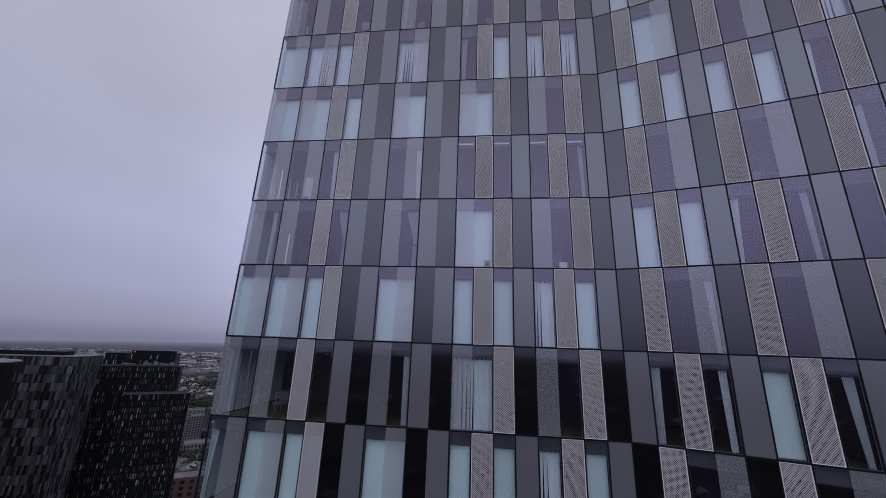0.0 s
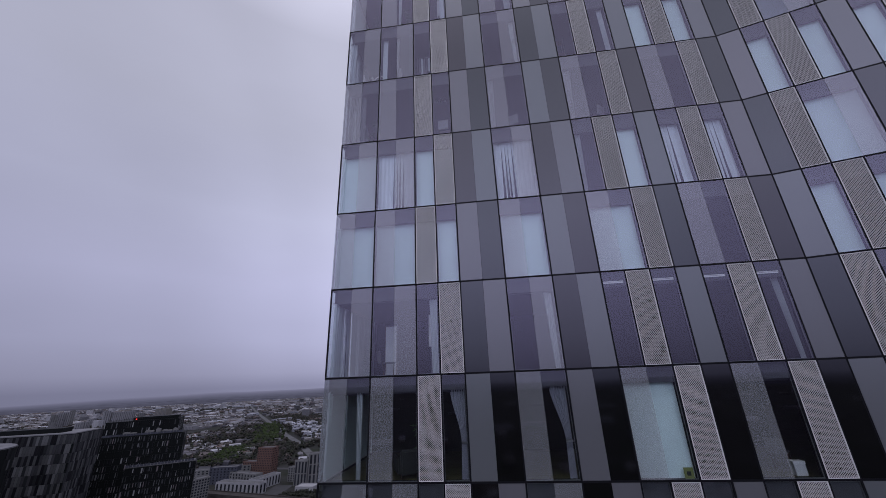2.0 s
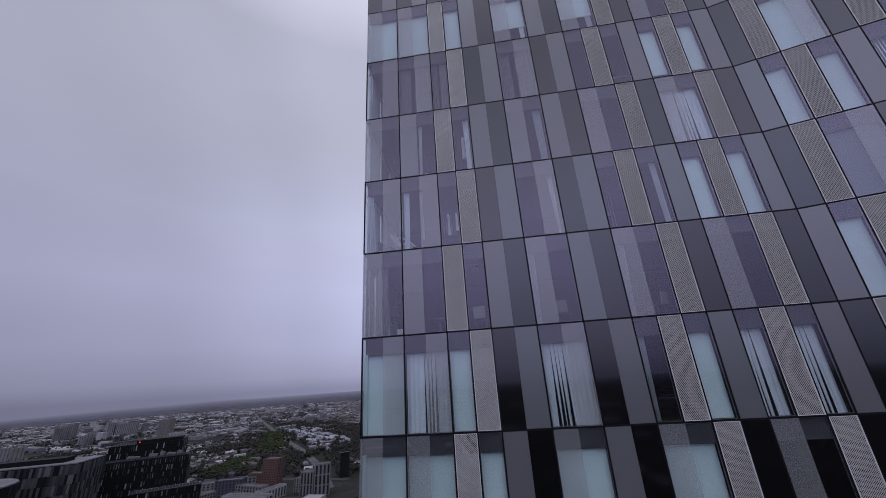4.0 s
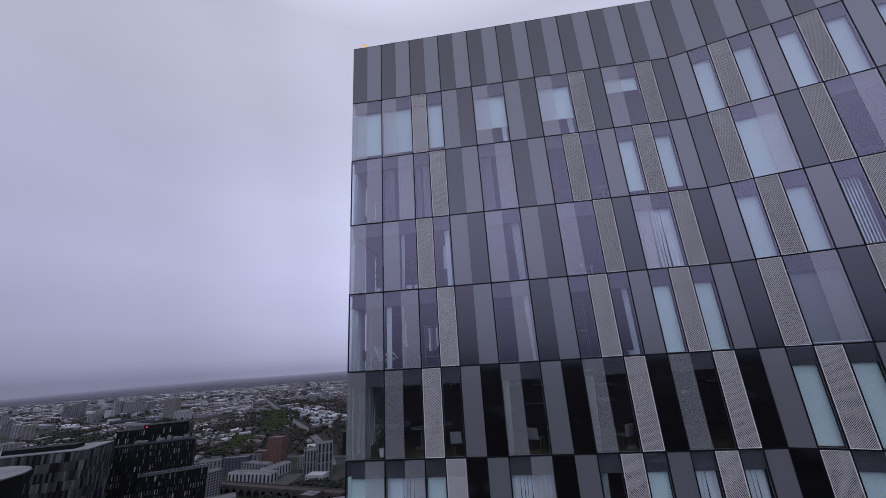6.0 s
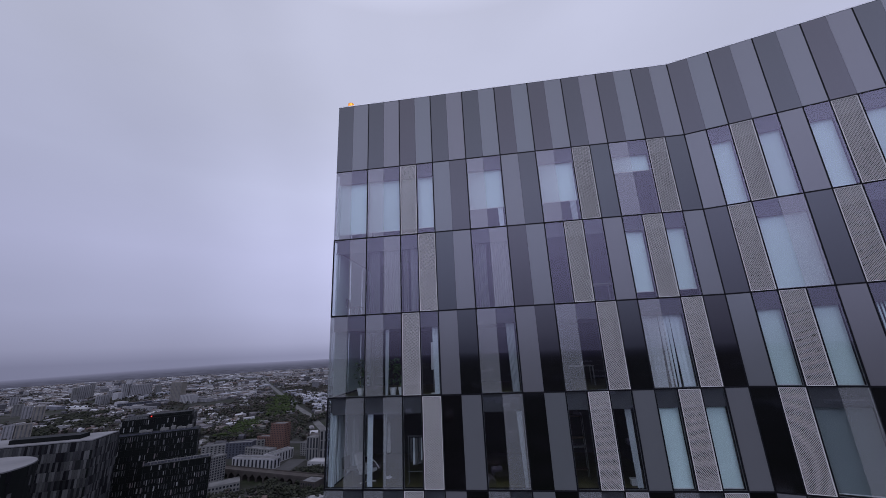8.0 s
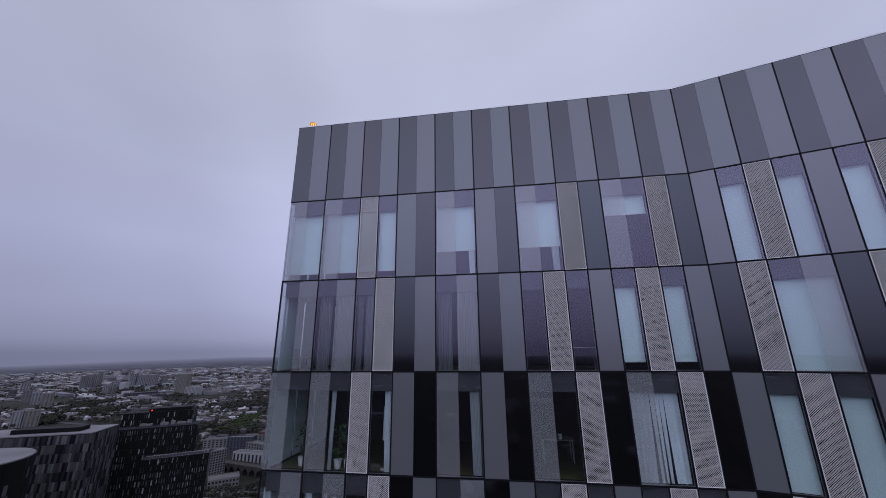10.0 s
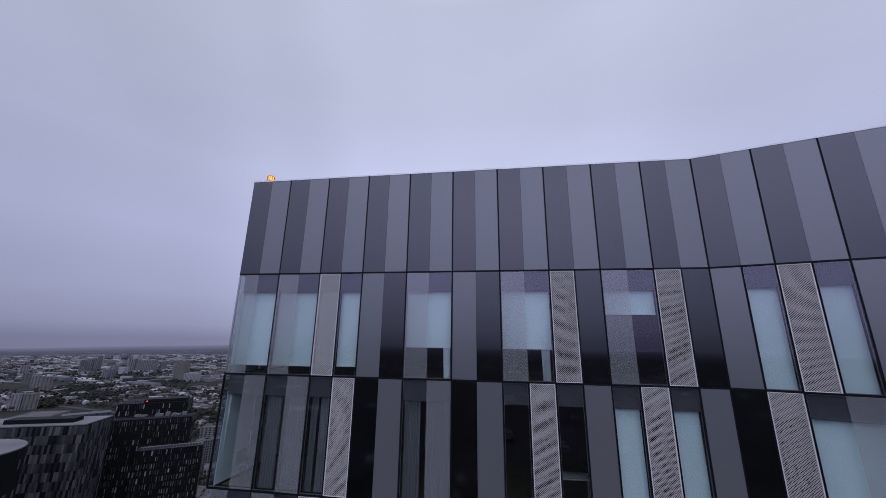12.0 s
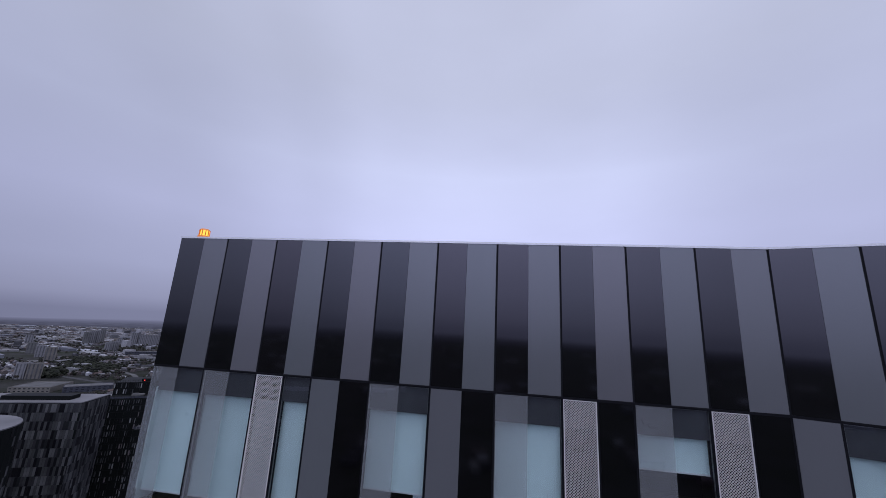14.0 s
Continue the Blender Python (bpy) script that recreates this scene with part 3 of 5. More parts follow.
def house_plant(m, rnd):
    ob = tagged(new("house_plant"), "leafy green house plant in a white pot", "plant")
    ob.matrix_basis = m
    bm = bmesh.new()
    bmesh.ops.create_cone(bm, cap_ends=True, segments=14, radius1=0.10, radius2=0.15, depth=0.28)
    part("pot", bm, WHITE_PAINT, ob, "white pot", pose(0, 0, 0.14))
    bm = bmesh.new()
    for i in range(46):
        a, r, z = rnd.uniform(0, 6.28), rnd.uniform(0.05, 0.3), rnd.uniform(0.4, 1.35)
        q = pose(math.cos(a) * r, math.sin(a) * r, z, rnd.uniform(-50, 50), rnd.uniform(-50, 50), math.degrees(a))
        vs = [bm.verts.new(q @ Vector(p)) for p in ((-0.1, 0, 0), (0, 0.045, 0.02), (0.14, 0, -0.03), (0, -0.045, 0.02))]
        bm.faces.new(vs)
    part("foliage", bm, LEAF, ob)
    bm = bmesh.new()
    bmesh.ops.create_cone(bm, cap_ends=True, segments=6, radius1=0.015, radius2=0.006, depth=1.1)
    part("stem", bm, WOOD, ob, "", pose(0, 0, 0.8))


def desk(m):
    ob = tagged(new("desk"), "pale grey desk standing by the window", "desk")
    ob.matrix_basis = m
    bm = bmesh.new()
    add_box(bm, -0.55, 0.55, -0.3, 0.3, 0.72, 0.75)
    part("desktop", bm, FURNITURE, ob)
    for sx in (-1, 1):
        for sy in (-1, 1):
            bm = bmesh.new()
            add_box(bm, -0.02, 0.02, -0.02, 0.02, 0, 0.72)
            part("leg", bm, FURNITURE, ob, "", pose(sx * 0.5, sy * 0.26, 0))


def tube(bm, a, b, r=0.012, seg=8):
    a, b = Vector(a), Vector(b)
    d = b - a
    m = Matrix.Translation((a + b) / 2) @ Vector((0, 0, 1)).rotation_difference(d.normalized()).to_matrix().to_4x4()
    bmesh.ops.create_cone(bm, cap_ends=True, segments=seg, radius1=r, radius2=r, depth=d.length, matrix=m)


def clothes_rack(m, rnd):
    ob = tagged(new("clothes_rack"), "metal clothes rack with shirts hanging behind the glass", "clothes rack")
    ob.matrix_basis = m
    for x in (-0.3, 0.3):
        bm = bmesh.new()
        tube(bm, (x, 0, 0.06), (x, 0, 1.62), 0.014)
        part("post", bm, SASH, ob)
        bm = bmesh.new()
        tube(bm, (x, -0.22, 0.05), (x, 0.22, 0.05), 0.014)
        part("foot", bm, SASH, ob)
    for z in (1.62, 0.42):
        bm = bmesh.new()
        tube(bm, (-0.34, 0, z), (0.34, 0, z), 0.014)
        part("rail", bm, SASH, ob)
    for i, x in enumerate((-0.2, -0.1, 0.0, 0.13, 0.22)):
        bm = bmesh.new()
        low = rnd.uniform(0.6, 0.85)
        cloth(bm, x - 0.04, x + 0.04, x - 0.055, x + 0.055, 1.56, low, 1.5, 0.03, rnd)
        part("shirt", bm, (DRAPE, SIDE_CLOTH, CHAIR_SHELL)[i % 3], ob)


def lounge_chair(m):
    """A low shell chair on a star foot, with bent arm loops at both sides; it faces +x."""
    ob = tagged(new("lounge_chair"), "white lounge chair with curved arms beside the window", "chair", "chairs by the windows")
    ob.matrix_basis = m
    for name, box, place in (("seat", (-0.27, 0.27, -0.26, 0.26, -0.05, 0.05), pose(0, 0, 0.40, 0, -8)), ("backrest", (-0.04, 0.04, -0.25, 0.25, 0, 0.62), pose(-0.24, 0, 0.42, 0, -24))):
        bm = bmesh.new()
        add_box(bm, *box, place)
        bmesh.ops.bevel(bm, geom=bm.edges[:], offset=0.03, segments=3, affect="EDGES")
        part(name, bm, WHITE_PAINT, ob)
    for sy in (-0.29, 0.29):
        bm = bmesh.new()
        bend = [(-0.3 + 0.62 * i / 10, 0.44 + 0.27 * math.sin(math.pi * (0.12 + 0.88 * i / 10))) for i in range(11)]
        for (x0, z0), (x1, z1) in zip(bend, bend[1:]):
            tube(bm, (x0, sy, z0), (x1, sy, z1), 0.024)
        part("armrest", bm, WHITE_PAINT, ob)
    bm = bmesh.new()
    tube(bm, (0, 0, 0.05), (0, 0, 0.36), 0.028)
    part("column", bm, SASH, ob)
    for i in range(4):
        a = (i + 0.5) * math.pi / 2
        bm = bmesh.new()
        tube(bm, (0, 0, 0.06), (0.3 * math.cos(a), 0.3 * math.sin(a), 0.025), 0.02)
        part("foot", bm, WHITE_PAINT, ob)


def floor_lamp(m):
    ob = tagged(new("floor_lamp"), "tall unlit floor lamp with a narrow white shade", "lamp")
    ob.matrix_basis = m
    bm = bmesh.new()
    bmesh.ops.create_cone(bm, cap_ends=True, segments=16, radius1=0.13, radius2=0.12, depth=0.03)
    part("base", bm, WHITE_PAINT, ob, "", pose(0, 0, 0.015))
    bm = bmesh.new()
    tube(bm, (0, 0, 0.03), (0, 0, 0.95), 0.012)
    part("pole", bm, SASH, ob)
    bm = bmesh.new()
    bmesh.ops.create_cone(bm, cap_ends=False, segments=16, radius1=0.075, radius2=0.06, depth=1.05)
    part("shade", bm, WHITE_PAINT, ob, "narrow white shade", pose(0, 0, 1.42))


def mirror(m):
    ob = tagged(new("standing_mirror"), "tall white board leaning upright in a room", "mirror")
    ob.matrix_basis = m
    bm = bmesh.new()
    add_box(bm, -0.2, 0.2, 0, 0.03, 0.05, 1.72)
    part("board", bm, WHITE_PAINT, ob)
    for x in (-0.22, 0.2):
        bm = bmesh.new()
        add_box(bm, x, x + 0.02, -0.005, 0.04, 0, 1.75)
        part("side_frame", bm, WOOD, ob)


def ceiling_light(m):
    ob = tagged(new("ceiling_light"), "white spotlight bar hanging from a ceiling", "lamp")
    ob.matrix_basis = m
    bm = bmesh.new()
    tube(bm, (0, 0, -0.28), (0, 0, 0), 0.015)
    part("stem", bm, WHITE_PAINT, ob)
    bm = bmesh.new()
    tube(bm, (-0.2, 0, -0.1), (0.2, 0, -0.07), 0.018)
    part("bar", bm, WHITE_PAINT, ob)
    for x in (-0.17, 0.0, 0.17):
        bm = bmesh.new()
        bmesh.ops.create_cone(bm, cap_ends=True, segments=12, radius1=0.045, radius2=0.025, depth=0.09)
        part("spot", bm, WHITE_PAINT, ob, "", pose(x, 0, -0.15))


def curtain_rail(m, w):
    """A shallow white cassette fixed across the head of a window, with two tracks and end clips."""
    ob = tagged(new("curtain_rail"), "bare white curtain rail across a window head", "curtain rail", "bare curtain rails")
    ob.matrix_basis = m
    for z, tall in ((0.0, 0.034), (0.046, 0.022)):
        bm = bmesh.new()
        add_box(bm, 0.02, w - 0.06, 0.0605, 0.0655, z, z + tall)
        part("track", bm, WHITE_PAINT, ob)
    for x in (0.005, w - 0.055):
        bm = bmesh.new()
        add_box(bm, x, x + 0.014, 0.0605, 0.0655, -0.006, 0.075)
        part("bracket", bm, SASH, ob)


def shelf_rack(m, rnd):
    ob = tagged(new("shelf_rack"), "open shelf rack with small things by the window", "shelf")
    ob.matrix_basis = m
    for x in (-0.29, 0.27):
        for y in (0, 0.26):
            bm = bmesh.new()
            add_box(bm, x, x + 0.02, y, y + 0.02, 0, 2.2)
            part("post", bm, FURNITURE, ob)
    for z in (0.3, 1.05, 1.35, 2.1):
        bm = bmesh.new()
        add_box(bm, -0.29, 0.29, 0, 0.28, z, z + 0.02)
        part("shelf", bm, FURNITURE if z == 1.05 else WOOD, ob)


def box_thing(name, label, cat, m, w, d, h, mat):
    ob = tagged(new(name), label, cat)
    ob.matrix_basis = m
    bm = bmesh.new()
    add_box(bm, -w / 2, w / 2, -d / 2, d / 2, 0, h)
    bmesh.ops.bevel(bm, geom=bm.edges[:], offset=0.01, segments=1, affect="EDGES")
    part("body", bm, mat, ob)
    bm = bmesh.new()
    add_box(bm, -w / 2 - 0.006, w / 2 + 0.006, -d / 2 - 0.006, d / 2 + 0.006, h * 0.8, h + 0.004)
    part("lid", bm, mat, ob)


def round_table(m):
    ob = tagged(new("round_table"), "round white pedestal table by the window", "table")
    ob.matrix_basis = m
    bm = bmesh.new()
    bmesh.ops.create_cone(bm, cap_ends=True, segments=32, radius1=0.43, radius2=0.45, depth=0.03)
    part("tabletop", bm, FURNITURE, ob, "", pose(0, 0, 0.735))
    bm = bmesh.new()
    tube(bm, (0, 0, 0.03), (0, 0, 0.72), 0.035, 12)
    part("pedestal", bm, SASH, ob)
    bm = bmesh.new()
    bmesh.ops.create_cone(bm, cap_ends=True, segments=24, radius1=0.25, radius2=0.22, depth=0.03)
    part("base", bm, SASH, ob, "", pose(0, 0, 0.015))


def sticker(m, tone, words, shade):
    ob = tagged(new("window_sticker"), words, "notice")
    ob.matrix_basis = m
    bm = bmesh.new()
    add_box(bm, 0, 0.24, 0, 0.004, 0, 0.27)
    part("sheet", bm, tone, ob)
    bm = bmesh.new()
    add_box(bm, 0.07, 0.17, -0.003, -0.001, 0.08, 0.18)
    part("print", bm, shade, ob)


def furnish():
    rnd = random.Random(11)
    for k in range(1, 13):
        lists = HANGINGS[k - 1].split()
        for face, letters in zip((FACE_A, FACE_B), lists):
            here = [w for w in windows if w[1] == k and w[0] is face]
            for (f, _, x, w, unit), code in zip(here, letters):
                top, low = LINES[k] - HEADS[k] + 0.05, LINES[k + 1]
                h = top - low
                x, w = x + 0.03, w - 0.06
                xc = x + w / 2 if w < 1 else x + w * (0.76 if unit == "fc" else 0.24)
                if code in "BbhtSW":
                    share = {"B": 0.985, "S": 0.985, "W": 0.985, "b": 0.90, "h": 0.66, "t": 0.27}[code] - (rnd.uniform(0, 0.02) if code != "t" else 0)
                    wide = f is FACE_A and w < 1 and 3.0 < x < 4.5
                    roller_blind(f, 3.03 if wide else x, 1.44 if wide else w, top, h * share, BLIND_GREY if code == "W" else None)
                    if code == "h":
                        curtain(f, x, w, top, h - 0.03, "r", rnd)
                    if code == "S":
                        sticker(f @ pose(xc + 0.03, 0.05, low + 0.03), STICKER, "olive notice with a dark square on a window", CAVITY)
                elif code == "e":
                    half = w > 1
                    curtain(f, x + (w * 0.5 if half and unit == "fc" else 0), w * 0.5 if half else w, top, h - 0.03, "e", rnd)
                elif code == "F":
                    armchair(f @ pose(xc - 0.05, 0.8, low, 0, 0, 205))
                    house_plant(f @ pose(xc + 0.2, 1.5, low), rnd)
                elif code == "P":
                    curtain(f, x, w * 0.62, top, h - 0.03, "c", rnd)
                    house_plant(f @ pose(xc + 0.12, 0.55, low), rnd)
                elif code == "u":
                    box_thing("storage_box", "small pale storage box on the floor by a window", "box", f @ pose(xc + 0.1, 0.5, low), 0.28, 0.2, 0.34, WHITE_PAINT)
                    chair(f @ pose(xc + 0.2, 1.2, low, 0, 0, 140))
                elif code == "C":
                    curtain(f, xc - 0.36, 0.5, top, h - 0.03, "r", rnd)
                    curtain(f, x, 0.6, top, h - 0.03, "l", rnd)
                elif code == "q":
                    curtain(f, x + w * 0.5, w * 0.4, top, h - 0.03, "l", rnd)
                    house_plant(f @ pose(xc - 0.12, 0.5, low), rnd)
                    house_plant(f @ pose(xc + 0.22, 0.55, low), rnd)
                elif code == "J":
                    floor_lamp(f @ pose(xc, 0.55, low))
                    curtain(f, x, w, top, h - 0.03, "r", rnd)
                elif code == "M":
                    mirror(f @ pose(xc - 0.05, 1.25, low))
                    chair(f @ pose(xc + 0.05, 0.75, low, 0, 0, 120))
                elif code == "O":
                    lounge_chair(f @ pose(x - 0.1, 0.72, low, 0, 0, -18))
                    floor_lamp(f @ pose(xc + 0.22, 1.3, low))
                    curtain(f, x + w * 0.45, w * 0.3, top, h - 0.03, "l", rnd)
                    curtain(f, x, 0.79, top, h - 0.03, "l", random.Random(8))
                elif code == "x":
                    clothes_rack(f @ pose(xc, 0.6, low), rnd)
                elif code == "Y":
                    shelf_rack(f @ pose(xc + 0.02, 1.1, low), rnd)
                elif code == "R":
                    curtain(f, x, w, top, h - 0.03, "r", rnd)
                    box_thing("storage_box", "small pale storage box on the floor by a window", "box", f @ pose(xc + 0.16, 0.6, low), 0.26, 0.2, 0.2, WHITE_PAINT)
                elif code == "y":
                    desk(f @ pose(xc - 0.1, 2.2, low))
                    box_thing("desk_clock", "small pale box on a desk behind the glass", "box", f @ pose(xc, 2.05, low + 0.75), 0.12, 0.1, 0.16, WHITE_PAINT)
                elif code == "T":
                    ceiling_light(f @ pose(xc, 0.75, top + 0.04))
                elif code == "G":
                    ceiling_light(f @ pose(xc - 0.1, 0.9, top + 0.04))
                    chair(f @ pose(xc + 0.05, 0.6, low, 0, 0, 175))
                elif code == "V":
                    curtain(f, x, w, top, h - 0.03, "l", rnd)
                    chair(f @ pose(xc, 0.75, low, 0, 0, rnd.uniform(150, 220)))
                elif code == "D":
                    round_table(f @ pose(xc - 0.1, 1.9, low))
                elif code == "i":
                    curtain(f, x, w, top, h - 0.03, "r", random.Random(4))
                elif code == "n":
                    curtain_rail(f @ pose(x, 0, LINES[k] - 0.385), w)
                    if x > 13:
                        curtain(f, x, w, top, h - 0.03, "r", random.Random(31))
                elif code in "slrcv":
                    curtain(f, x, w, top, h - 0.03, code, rnd)
                    if code in "lr" and w > 1 and rnd.random() < 0.4:
                        chair(f @ pose(x + w * 0.5, 0.9, low, 0, 0, rnd.uniform(0, 360)))
                elif code == "o":
                    chair(f @ pose(x + w * 0.5, 0.75, low, 0, 0, rnd.uniform(0, 360)))
                    if w > 1:
                        desk(f @ pose(x + w * 0.5, 1.6, low, 0, 0, rnd.uniform(-10, 10)))
                elif code == "p":
                    house_plant(f @ pose(x + w * 0.75, 0.65, low), rnd)
                elif code == "k":
                    desk(f @ pose(x + w * 0.5, 0.75, low))
        # the flank windows by the corner are screened
        top, low = LINES[k] - HEADS[k] + 0.05, LINES[k + 1]
        for x in (7.53, 9.03, 10.53):
            if k in (4, 5, 8, 11) and x > 9:
                curtain(SIDE, x, 1.4, top, top - low - 0.03, "s", rnd)
            else:
                roller_blind(SIDE, x, 1.4, top + 0.034, (top - low) * 0.985)


furnish()

# amber beacon on the corner of the roof
beacon = tagged(new("warning_beacon"), "lit amber warning beacon on the roof corner", "lamp")
beacon.matrix_basis = pose(0.52, 0.2, TOP + 0.02)
bm = bmesh.new()
bmesh.ops.create_cone(bm, cap_ends=True, segments=24, radius1=0.17, radius2=0.16, depth=0.06)
part("base", bm, AMBER_SHELL, beacon, "", pose(0, 0, 0.03))
bm = bmesh.new()
bmesh.ops.create_cone(bm, cap_ends=True, segments=24, radius1=0.125, radius2=0.115, depth=0.17)
part("lens", bm, AMBER, beacon, "glowing amber lens", pose(0, 0, 0.145))
bm = bmesh.new()
bmesh.ops.create_cone(bm, cap_ends=True, segments=24, radius1=0.14, radius2=0.10, depth=0.045)
part("cap", bm, AMBER_SHELL, beacon, "", pose(0, 0, 0.252))
for i in range(10):
    a = i * 0.628
    bm = bmesh.new()
    add_box(bm, -0.01, 0.01, -0.01, 0.008, 0.05, 0.24)
    part("rib", bm, AMBER_SHELL, beacon, "", pose(0.13 * math.cos(a), 0.13 * math.sin(a), 0, 0, 0, math.degrees(a)))

# ---- ground and distance ----
def ground_material():
    m, n, l = material("city_ground")
    out, b = n.new("ShaderNodeOutputMaterial"), n.new("ShaderNodeBsdfPrincipled")
    vec = coords(n, l, (1, 1, 1))
    ramp = n.new("ShaderNodeValToRGB")
    e = ramp.color_ramp
    e.elements[0].position, e.elements[0].color = 0.30, (0.028, 0.044, 0.018, 1)
    e.elements[1].position, e.elements[1].color = 0.72, (0.13, 0.13, 0.13, 1)
    for p, c in ((0.42, (0.040, 0.047, 0.030, 1)), (0.5, (0.054, 0.056, 0.048, 1)), (0.6, (0.075, 0.075, 0.075, 1))):
        e.elements.new(p).color = c
    t = n.new("ShaderNodeTexNoise")
    t.inputs["Scale"].default_value, t.inputs["Detail"].default_value, t.inputs["Roughness"].default_value = 0.012, 9.0, 0.68
    l.new(vec, t.inputs[0])
    l.new(t.outputs[0], ramp.inputs[0])
    l.new(times_value(n, l, ramp.outputs[0], noise_fac(n, l, vec, 0.0016, 0.26, 0.52), noise_fac(n, l, vec, 0.15, 0.7, 1.3)), b.inputs["Base Color"])
    b.inputs["Roughness"].default_value, b.inputs["IOR"].default_value = 0.9, 1.2
    l.new(b.outputs[0], out.inputs[0])
    return m


def island_colours(name, colours, rough=0.8, objects=False):
    """Each separate piece of the mesh (or each object) takes one of the colours."""
    m, n, l = material(name)
    out, b = n.new("ShaderNodeOutputMaterial"), n.new("ShaderNodeBsdfPrincipled")
    ramp = n.new("ShaderNodeValToRGB")
    ramp.color_ramp.interpolation = "CONSTANT"
    e = ramp.color_ramp.elements
    for i, c in enumerate(colours):
        if i < 2:
            e[i].position, e[i].color = i / len(colours), (*c, 1)
        else:
            e.new(i / len(colours)).color = (*c, 1)
    l.new(n.new("ShaderNodeObjectInfo").outputs["Random"] if objects else n.new("ShaderNodeNewGeometry").outputs["Random Per Island"], ramp.inputs[0])
    vec = coords(n, l, (1, 1, 1))
    l.new(times_value(n, l, ramp.outputs[0], noise_fac(n, l, vec, 0.3, 0.8, 1.2)), b.inputs["Base Color"])
    b.inputs["Roughness"].default_value, b.inputs["IOR"].default_value = rough, 1.2
    l.new(b.outputs[0], out.inputs[0])
    return m


GROUND = ground_material()
CITY_ROOF = surface("weathered_flat_roof", (0.095, 0.095, 0.10), 0.85, ior=1.2, stain=0.15, stain_amount=0.3)
TARMAC = surface("tarmac", (0.05, 0.05, 0.053), 0.9, ior=1.2, stain=0.05, stain_amount=0.2)
PAVING = surface("pale_paving", (0.095, 0.095, 0.098), 0.9, ior=1.2, stain=0.05, stain_amount=0.25)
PALE_ROOF = surface("pale_roof_sheet", (0.140, 0.140, 0.150), 0.8, ior=1.2, stain=0.08, stain_amount=0.2)
GRASS = surface("grass", (0.042, 0.062, 0.026), 0.9, ior=1.2, grain=1.5, grain_amount=0.2, stain=0.05, stain_amount=0.3)
HOUSES = island_colours("roofs_and_walls", ((0.068, 0.065, 0.071), (0.098, 0.084, 0.083), (0.049, 0.049, 0.056), (0.136, 0.133, 0.141), (0.083, 0.064, 0.059), (0.316, 0.319, 0.343), (0.060, 0.060, 0.070), (0.112, 0.107, 0.119), (0.075, 0.069, 0.071), (0.089, 0.089, 0.086), (0.186, 0.184, 0.193)))
BLOCKS = island_colours("mid_rise_walls", ((0.120, 0.120, 0.132), (0.192, 0.192, 0.204), (0.084, 0.078, 0.084), (0.264, 0.264, 0.282), (0.060, 0.060, 0.067)))
SHEDS = island_colours("shed_roofs", ((0.250, 0.258, 0.291), (0.167, 0.172, 0.198), (0.333, 0.343, 0.383), (0.122, 0.126, 0.148), (0.223, 0.224, 0.235)))
WOODS = island_colours("bare_and_green_trees", ((0.026, 0.026, 0.019), (0.042, 0.036, 0.033), (0.020, 0.022, 0.020), (0.046, 0.040, 0.040), (0.026, 0.029, 0.020)))
DIM_LEAF = island_colours("dark_park_trees", ((0.019, 0.022, 0.015), (0.025, 0.027, 0.019), (0.015, 0.016, 0.014)))
SPRING = island_colours("spring_trees", ((0.021, 0.031, 0.010), (0.028, 0.042, 0.014), (0.017, 0.023, 0.010)))
WHITE_RENDER = surface("white_render", (0.25, 0.25, 0.262), 0.8, ior=1.2, stain=0.1, stain_amount=0.1)
PALE_RENDER = surface("pale_render", (0.19, 0.19, 0.203), 0.8, ior=1.2, stain=0.1, stain_amount=0.12)
GREY_BLOCK = surface("grey_concrete", (0.13, 0.13, 0.13), 0.85, ior=1.2, stain=0.1, stain_amount=0.15)
BRICK = surface("red_brick", (0.105, 0.062, 0.052), 0.85, ior=1.2, stain=0.3, stain_amount=0.2)
BLUE_BRICK = surface("dark_blue_brick", (0.05, 0.053, 0.068), 0.8, ior=1.2, stain=0.3, stain_amount=0.2)
DARK_WIN = surface("far_window_glass", (0.02, 0.022, 0.027), 0.15, ior=1.5, spread=0.3)
TAN_BLOCK = surface("tan_concrete", (0.15, 0.142, 0.13), 0.85, ior=1.2, stain=0.1, stain_amount=0.15)
NIGHT = surface("near_black_cladding", (0.0085, 0.0098, 0.0100), 0.5, ior=1.12)
PANEL_TONES = ((0.009, 0.009, 0.011), (0.031, 0.032, 0.035), (0.067, 0.068, 0.071), (0.006, 0.006, 0.008), (0.092, 0.094, 0.098), (0.016, 0.017, 0.019), (0.049, 0.051, 0.053), (0.036, 0.037, 0.041), (0.056, 0.057, 0.060))
TOWER_PANELS = island_colours("mixed_grey_tower_panels", PANEL_TONES, 0.5)
TOWER_PIECES = island_colours("single_grey_tower_panels", PANEL_TONES, 0.5, True)
TOWER_PANES = island_colours("far_tower_windows", ((0.005, 0.005, 0.006), (0.028, 0.029, 0.032), (0.23, 0.236, 0.242), (0.006, 0.006, 0.007), (0.085, 0.088, 0.095), (0.009, 0.010, 0.012), (0.05, 0.052, 0.055), (0.007, 0.007, 0.008)), 0.4)
WING_PANES = island_colours("wing_windows", ((0.047, 0.049, 0.053), (0.101, 0.105, 0.112), (0.230, 0.238, 0.246), (0.011, 0.011, 0.014), (0.149, 0.132, 0.142), (0.068, 0.070, 0.076), (0.027, 0.028, 0.032)), 0.4)
DARK_FRAME = surface("dark_green_frame", (0.011, 0.013, 0.0125), 0.5, ior=1.2)
STONE = surface("viaduct_brick", (0.045, 0.040, 0.038), 0.9, ior=1.2, stain=0.1, stain_amount=0.25)

